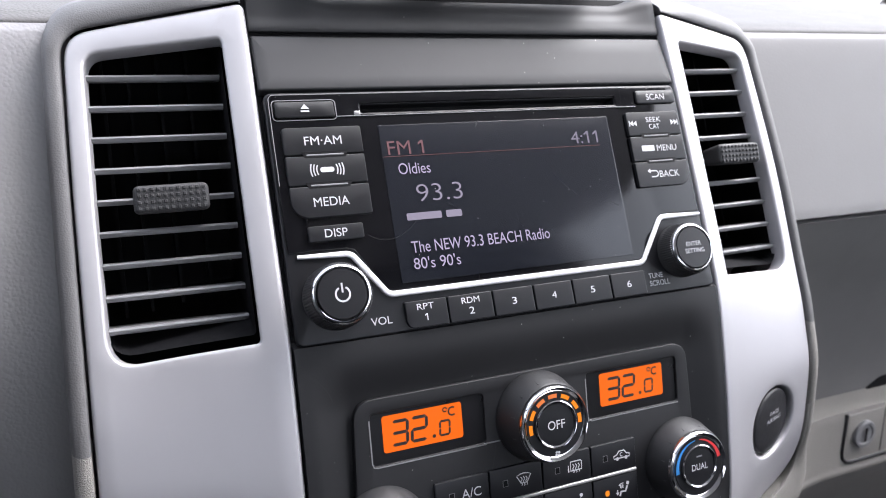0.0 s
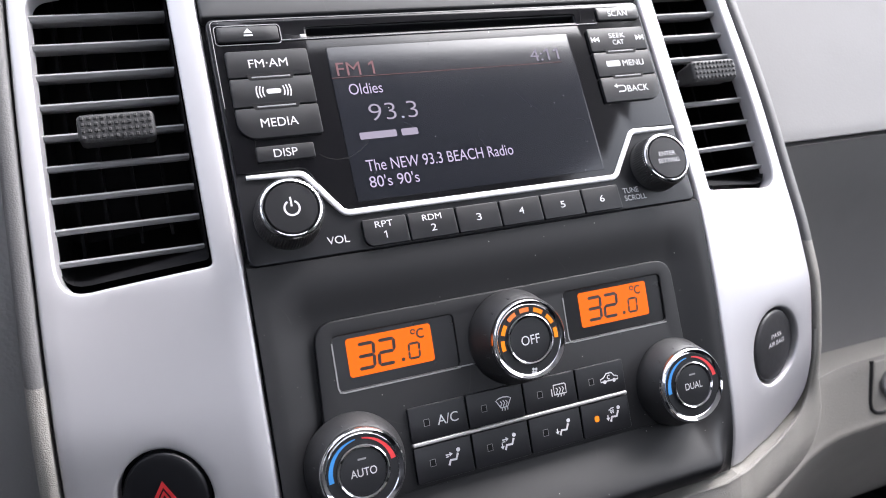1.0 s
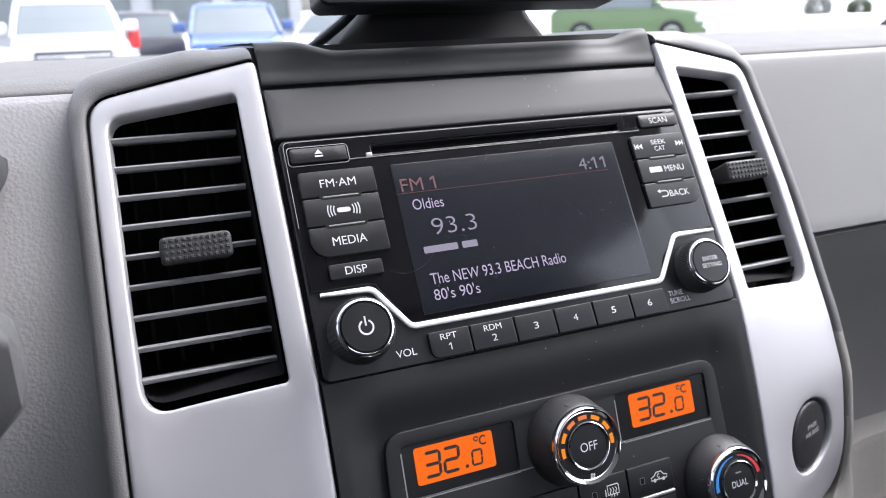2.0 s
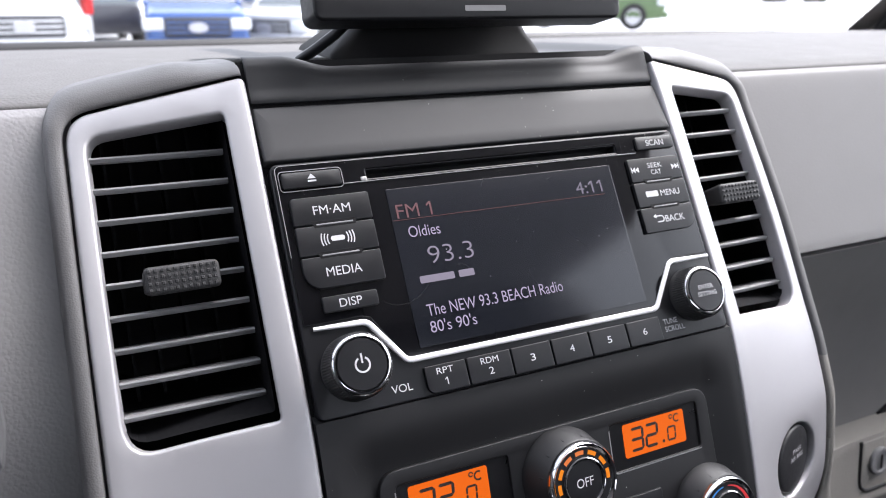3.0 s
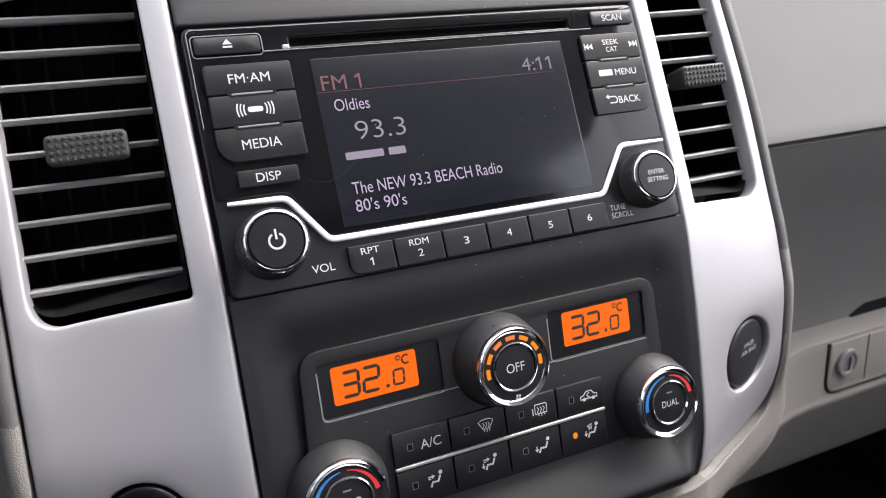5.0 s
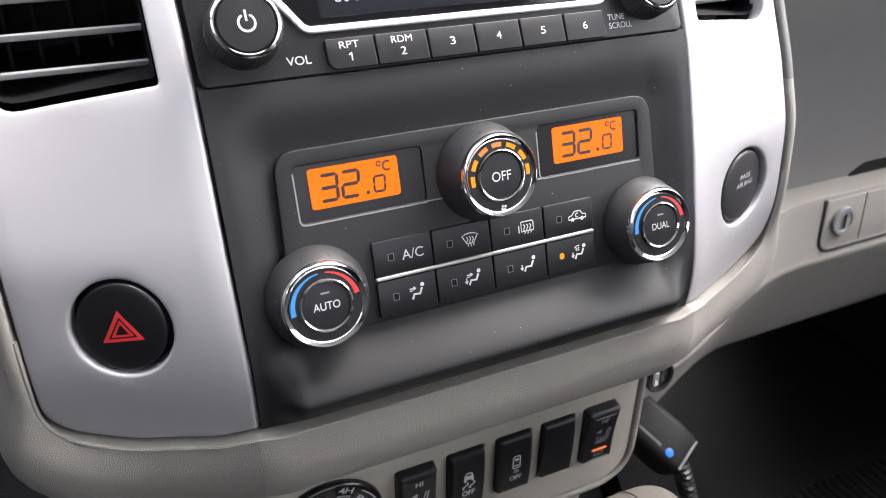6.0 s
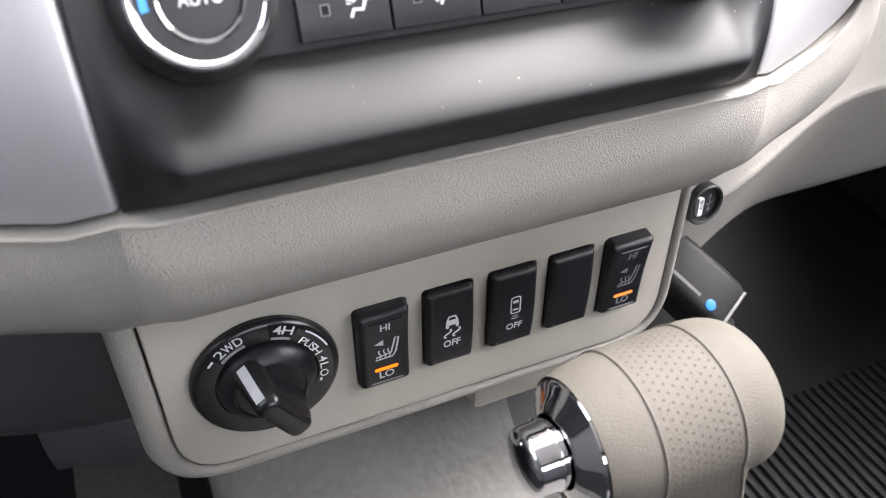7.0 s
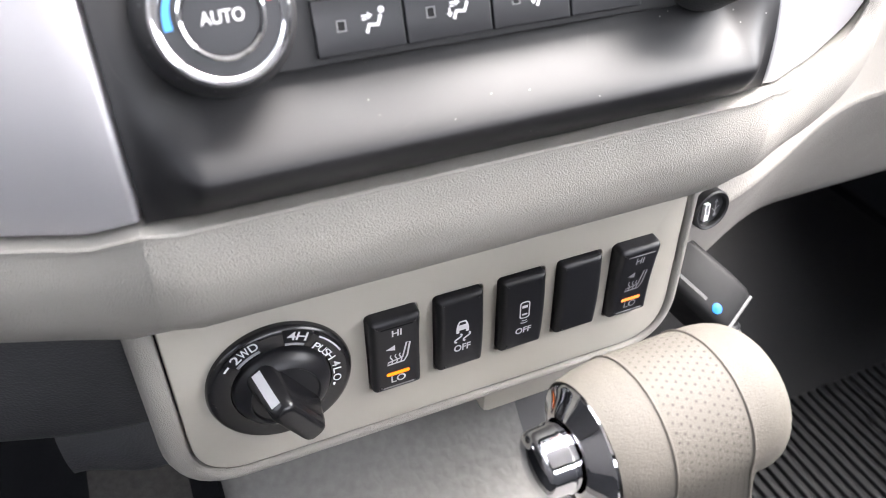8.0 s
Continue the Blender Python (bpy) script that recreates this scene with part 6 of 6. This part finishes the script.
# ---------------------------------------------------------------- on the dash and beside the wheel
def navigator():
    tilt = raked((0.0, 0.0675, 0.1366), 14)
    t = thing("navigator", tilt, "black satellite navigator on a wedge mount on the dash", "navigator")
    outline = rrect(-0.0745, 0.0, 0.0745, 0.088, 0.004)
    part("housing", sheet(outline, [rrect(-0.071, 0.0085, 0.071, 0.0845, 0.001)], fn=at_w(0.0), edge=0.0014, depth=0.018, hole_edge=0.0004, hole_depth=0.002, back=True), BUTTON, t)
    part("screen", sheet(rrect(-0.0725, 0.007, 0.0725, 0.086, 0.001), fn=at_w(-0.0008), depth=0.001), BLACK_GLOSS, t, "dark glossy screen", smooth=False)
    part("mark", sheet(rrect(-0.008, 0.0034, 0.012, 0.0058, 0.0004), fn=at_w(0.0002), depth=0), SLAT, t, "plain grey bar", smooth=False)
    inv = tilt.inverted()
    rows = []
    for z, x0, x1, y0, y1 in ((0.1185, -0.058, 0.052, 0.098, 0.160), (0.1205, -0.0575, 0.0515, 0.099, 0.158), (0.128, -0.0495, 0.0465, 0.103, 0.148), (0.138, -0.040, 0.040, 0.104, 0.135), (0.146, -0.036, 0.036, 0.098, 0.122)):
        rows.append([Vector((p[0], p[1], z)) for p in rrect(x0, y0, x1, y1, 0.006)])
    bm = loft(rows, close=True)
    bm.faces.new(bm.verts[-len(rows[0]):])
    part("mount", moved(bm, inv), MATT, t, "black wedge mount")
    part("arm", moved(tube([Vector((0.0, 0.118, 0.135)), Vector((0.0, 0.098, 0.158)), Vector((0, 0.084, 0.17))], 0.012, 16), inv), BLACK_SOFT, t)
    pts = [Vector((-0.0400, 0.093, 0.150)), Vector((-0.046, 0.097, 0.139)), Vector((-0.056, 0.101, 0.129)), Vector((-0.0635, 0.106, 0.1225)), Vector((-0.069, 0.113, 0.1175)), Vector((-0.073, 0.120, 0.110))]
    part("cable", moved(tube(pts, 0.0024, 10), inv), BUTTON, t, "black power cable")
    return t


def wiper_stalk():
    t = thing("wiper_stalk", Matrix.Translation((-0.215, -0.02, 0.038)), "dark grey wiper stalk beside the steering column", "stalk")
    rows = []
    for x, h, d in ((0.022, 0.004, 0.003), (0.0205, 0.013, 0.008), (0.012, 0.0215, 0.0105), (-0.012, 0.0225, 0.0110), (-0.030, 0.0190, 0.0105), (-0.05, 0.012, 0.009), (-0.16, 0.009, 0.008)):
        rows.append([Vector((x, p[0], p[1])) for p in rrect(-d, -h, d, h, d * 0.7)])
    bm = loft(rows, close=True)
    bm.faces.new([v for v in bm.verts][:len(rows[0])][::-1])
    part("paddle", bm, HORN, t)
    part("band", moved(block(-0.030, -0.022, -0.0108, 0.0108, -0.021, 0.021, 0.002), I4), BUTTON, t)
    return t


def cluster_hood():
    rows = []
    for x in (-0.200, -0.2025, -0.21, -0.45):
        g = 0.0 if x > -0.201 else (0.004 if x > -0.204 else 0.006)
        rows.append([Vector((x, 0.055 + 0.03 * math.cos(a) * (1 - 0), 0.080 + (0.0045 + g) * math.sin(a))) for a in np.linspace(0, 2 * math.pi, 20, endpoint=False)])
    bm = loft(rows, close=True)
    bm.faces.new([v for v in bm.verts][:20])
    return solo("cluster_hood", bm, DARK_LOWER, "dark grey edge of the instrument hood", "instrument hood")


navigator()
wiper_stalk()
cluster_hood()


# ---------------------------------------------------------------- outside the windows
GROUND = -1.45


def wheel(parent, x, y, r=0.38, side=1):
    m = Matrix.Translation((x, y, GROUND * 0 + r)) @ Matrix.Rotation(radians(90 * side), 4, "Y")
    ty = part("wheel", moved(lathe([(r * 0.62, -0.11), (r * 0.95, -0.11), (r, -0.08), (r, 0.08), (r * 0.95, 0.11), (r * 0.62, 0.11), (r * 0.60, 0.06)], 32), m), TYRE, parent, "black tyre")
    part("rim", moved(lathe([(r * 0.62, 0.10), (r * 0.55, 0.07), (r * 0.2, 0.06), (0, 0.075)], 32), m), RIM, ty, "alloy rim")
    return ty


def parked_car(m, paint, label, length=4.8, width=1.95, height=1.8, bonnet=1.05, pickup=False, oval=True):
    """A car that faces -y: body, glass, grille, lamps, bumper and wheels."""
    t = thing("parked_car", m, label, "car", "parked cars")
    hw, hl = width / 2, length / 2
    def ring(y, z0, z1, w0, w1, r=0.14):
        return [Vector((p[0] * (w0 + (w1 - w0) * (p[1] - z0) / (z1 - z0)), y, p[1])) for p in rrect(-1, z0, 1, z1, r)]
    cowl = -hl + length * 0.27
    rows = [ring(-hl, 0.42, bonnet - 0.22, hw * 0.90, hw * 0.84), ring(-hl + 0.10, 0.34, bonnet - 0.08, hw * 0.98, hw * 0.92), ring(-hl + 0.5, 0.30, bonnet, hw, hw * 0.95), ring(cowl, 0.30, bonnet + 0.08, hw, hw * 0.96),
            ring(hl - 0.4, 0.30, bonnet + 0.06, hw, hw * 0.96), ring(hl - 0.05, 0.36, bonnet, hw * 0.97, hw * 0.92), ring(hl, 0.45, bonnet - 0.1, hw * 0.92, hw * 0.88)]
    bm = loft(rows, close=True)
    bm.faces.new([v for v in bm.verts][:len(rows[0])][::-1])
    bm.faces.new([v for v in bm.verts][-len(rows[0]):])
    part("body", bm, paint, t)
    end = hl - 0.15 if not pickup else hl - length * 0.30
    def cab_ring(z, y0, y1, w):
        return [Vector((p[0], p[1], z)) for p in rrect(-w, y0, w, y1, 0.12)]
    top = height
    rows = [cab_ring(bonnet + 0.02, cowl - 0.05, end, hw * 0.95), cab_ring(bonnet + (top - bonnet) * 0.5, cowl + 0.32, end - 0.10, hw * 0.87), cab_ring(top - 0.10, cowl + 0.62, end - 0.22, hw * 0.78)]
    part("glasshouse", loft(rows, close=True), CAR_GLASS, t, "dark window glass")
    rows = [cab_ring(top - 0.11, cowl + 0.60, end - 0.20, hw * 0.79), cab_ring(top - 0.03, cowl + 0.72, end - 0.26, hw * 0.74), cab_ring(top, cowl + 0.95, end - 0.45, hw * 0.60)]
    bm = loft(rows, close=True)
    bm.faces.new([v for v in bm.verts][-len(rows[0]):])
    part("roof", bm, paint, t)
    for s in (-1, 1):
        part("pillar", tube([Vector((s * hw * 0.93, cowl - 0.02, bonnet + 0.04)), Vector((s * hw * 0.86, cowl + 0.34, bonnet + (top - bonnet) * 0.5)), Vector((s * hw * 0.78, cowl + 0.64, top - 0.09))], 0.05, 8), paint, t)
        part("headlamp", moved(block(s * hw * 0.80 - 0.20, s * hw * 0.80 + 0.20, -hl - 0.02, -hl + 0.25, bonnet - 0.40, bonnet - 0.18, 0.05), I4), LAMP_CLEAR, t, "clear headlamp")
        part("mirror", moved(block(s * (hw + 0.12) - 0.13, s * (hw + 0.12) + 0.13, cowl + 0.15, cowl + 0.28, bonnet + 0.10, bonnet + 0.30, 0.04), I4), paint, t)
        for y in (-hl + 0.92, hl - 0.98):
            wheel(t, s * (hw - 0.08), y, 0.39, s)
    gr = part("grille", block(-hw * 0.62, hw * 0.62, -hl - 0.05, -hl + 0.1, bonnet - 0.52, bonnet - 0.16, 0.05), GRILLE, t, "black grille")
    for z in (bonnet - 0.43, bonnet - 0.34, bonnet - 0.25):
        part("bar", block(-hw * 0.58, hw * 0.58, -hl - 0.07, -hl - 0.02, z - 0.015, z + 0.015, 0.008), paint, gr)
    part("badge", moved(lathe([(0.14, 0.0), (0.13, 0.03), (0, 0.035)], 24), Matrix.Translation((0, -hl - 0.06, bonnet - 0.34)) @ Matrix.Rotation(radians(90), 4, "X") @ Matrix.Diagonal((1.3, 0.7, 1, 1))), RIM, gr, "plain pale badge")
    part("bumper", block(-hw * 0.96, hw * 0.96, -hl - 0.12, -hl + 0.12, 0.36, 0.56, 0.06), paint if not pickup else RIM, t)
    return t


def outside():
    bm = bmesh.new()
    n = 40
    g = [[bm.verts.new(((i - n / 2) * 40.0, (j - n / 4) * 40.0, GROUND)) for j in range(n)] for i in range(n)]
    for i in range(n - 1):
        for j in range(n - 1):
            bm.faces.new((g[i][j], g[i + 1][j], g[i + 1][j + 1], g[i][j + 1]))
    solo("ground", bm, LOT, "wet parking lot with packed snow", "ground", kind="structure", smooth=False)
    G = Matrix.Translation((0, 0, GROUND))
    parked_car(G @ pose(-0.95, 17.2, 0, 0, 0, 4), PAINT_WHITE, "white pickup with a black grille parked nose on", 5.6, 2.0, 1.92, 1.18, True)
    parked_car(G @ pose(2.35, 17.4, 0, 0, 0, -6), PAINT_BLUE, "blue car with a black grille parked nose on", 4.8, 1.95, 1.78, 1.10)
    parked_car(G @ pose(-3.9, 18.0, 0, 0, 0, 6), PAINT_WHITE, "white car parked nose on at the row's end", 4.8, 1.95, 1.75, 1.08)
    parked_car(G @ pose(0.55, 22.6, 0, 0, 0, 184), PAINT_DARK, "dark car parked tail on behind the row", 4.6, 1.9, 1.65, 1.0)
    parked_car(G @ pose(5.1, 17.9, 0, 0, 0, -40), PAINT_GREY, "silver-grey car parked at an angle", 4.7, 1.9, 1.6, 1.0)
    parked_car(G @ pose(7.8, 20.5, 0, 0, 0, -20), PAINT_WHITE, "white car half hidden behind the navigator", 4.7, 1.9, 1.65, 1.0)
    parked_car(G @ pose(15.0, 20.6, 0.28, 0, 0, 54), PAINT_GREEN, "green off-roader parked side on", 4.6, 1.9, 1.85, 1.12)
    tail = thing("tail_lamp_post", G @ Matrix.Translation((0.28, 16.4, 0)), "red and white marker post in the lot", "post")
    part("post", lathe([(0.06, 0.0), (0.06, 1.15), (0.0, 1.16)], 16), PAINT_WHITE, tail)
    part("band", lathe([(0.10, 0.95), (0.11, 1.0), (0.11, 1.45), (0.0, 1.5)], 16), LAMP_RED, tail, "red cap")
    # snow bank along the far side of the lot
    rows = []
    for k in range(60):
        x = -60 + k * 3.0
        h = 0.75 + 0.35 * noise.noise(Vector((x * 0.21, 0, 0))) + 0.2 * noise.noise(Vector((x * 0.9, 3, 0)))
        yb = 30 + 2.0 * noise.noise(Vector((x * 0.1, 7, 0)))
        rows.append([Vector((x, yb + dy, GROUND - 0.02 + max(0, h) * s)) for dy, s in ((-2.2, 0), (-1.2, 0.55), (-0.3, 0.95), (0.6, 1.0), (1.6, 0.6), (2.8, 0))])
    solo("snow_bank", loft(rows), SNOW, "low bank of ploughed snow at the lot's far side", "snow bank", kind="structure")
    # a long pale building
    b = thing("sales_building", Matrix.Translation((-6, 44, GROUND)), "long pale grey building with wide dark windows", "building")
    part("wall", block(-22, 16, 0, 14, 0, 6.5), CLAD, b, smooth=False)
    part("roof", block(-22.4, 16.4, -0.5, 14.4, 6.5, 6.9), POST, b, smooth=False)
    for i in range(9):
        x = -20.5 + i * 4.1
        w = part("window", block(x, x + 2.9, -0.06, 0.04, 0.9, 3.6), CAR_GLASS, b, smooth=False)
        part("frame", merge(block(x - 0.08, x, -0.1, 0.0, 0.85, 3.65), block(x + 2.9, x + 2.98, -0.1, 0, 0.85, 3.65), block(x, x + 2.9, -0.1, 0, 3.6, 3.7), block(x, x + 2.9, -0.1, 0, 0.82, 0.9)), POST, w, smooth=False)
    # a pole and two shrubs beyond the road
    s = thing("street_pole", Matrix.Translation((45.2, 39.4, GROUND)), "dark grey pole at the roadside", "pole")
    part("shaft", lathe([(0.11, 0), (0.10, 3.0), (0.08, 6.5), (0, 6.52)], 12), POST, s)
    part("base", lathe([(0.22, 0), (0.22, 0.25), (0.12, 0.3)], 12), POST, s)
    for k, (x, y, h, w) in enumerate(((47.6, 42.3, 1.75, 1.25), (49.5, 40.4, 1.6, 1.05))):
        tr = thing("shrub", Matrix.Translation((x, y, GROUND)), "dark green evergreen shrub beyond the road", "shrub", "shrubs")
        part("trunk", lathe([(0.09, 0), (0.06, h * 0.5), (0.0, h * 0.7)], 8), POST, tr)
        rnd = random.Random(k)
        bm = bmesh.new()
        for i in range(2200):
            q = Vector((rnd.gauss(0, 1), rnd.gauss(0, 1), rnd.gauss(0, 1))).normalized() * (0.55 + 0.45 * rnd.random())
            c = Vector((q.x * w * 0.8, q.y * w * 0.8, h * 0.52 + q.z * h * 0.46 + 0.08 * noise.noise(q * 3)))
            u = Vector((q.x, q.y, rnd.uniform(-0.6, 0.6))).normalized() * rnd.uniform(0.08, 0.16)
            v = u.orthogonal().normalized() * 0.05
            bm.faces.new([bm.verts.new(c + u), bm.verts.new(c + v), bm.verts.new(c - u * 0.5), bm.verts.new(c - v)])
        part("crown", bm, LEAF, tr, smooth=False)


outside()
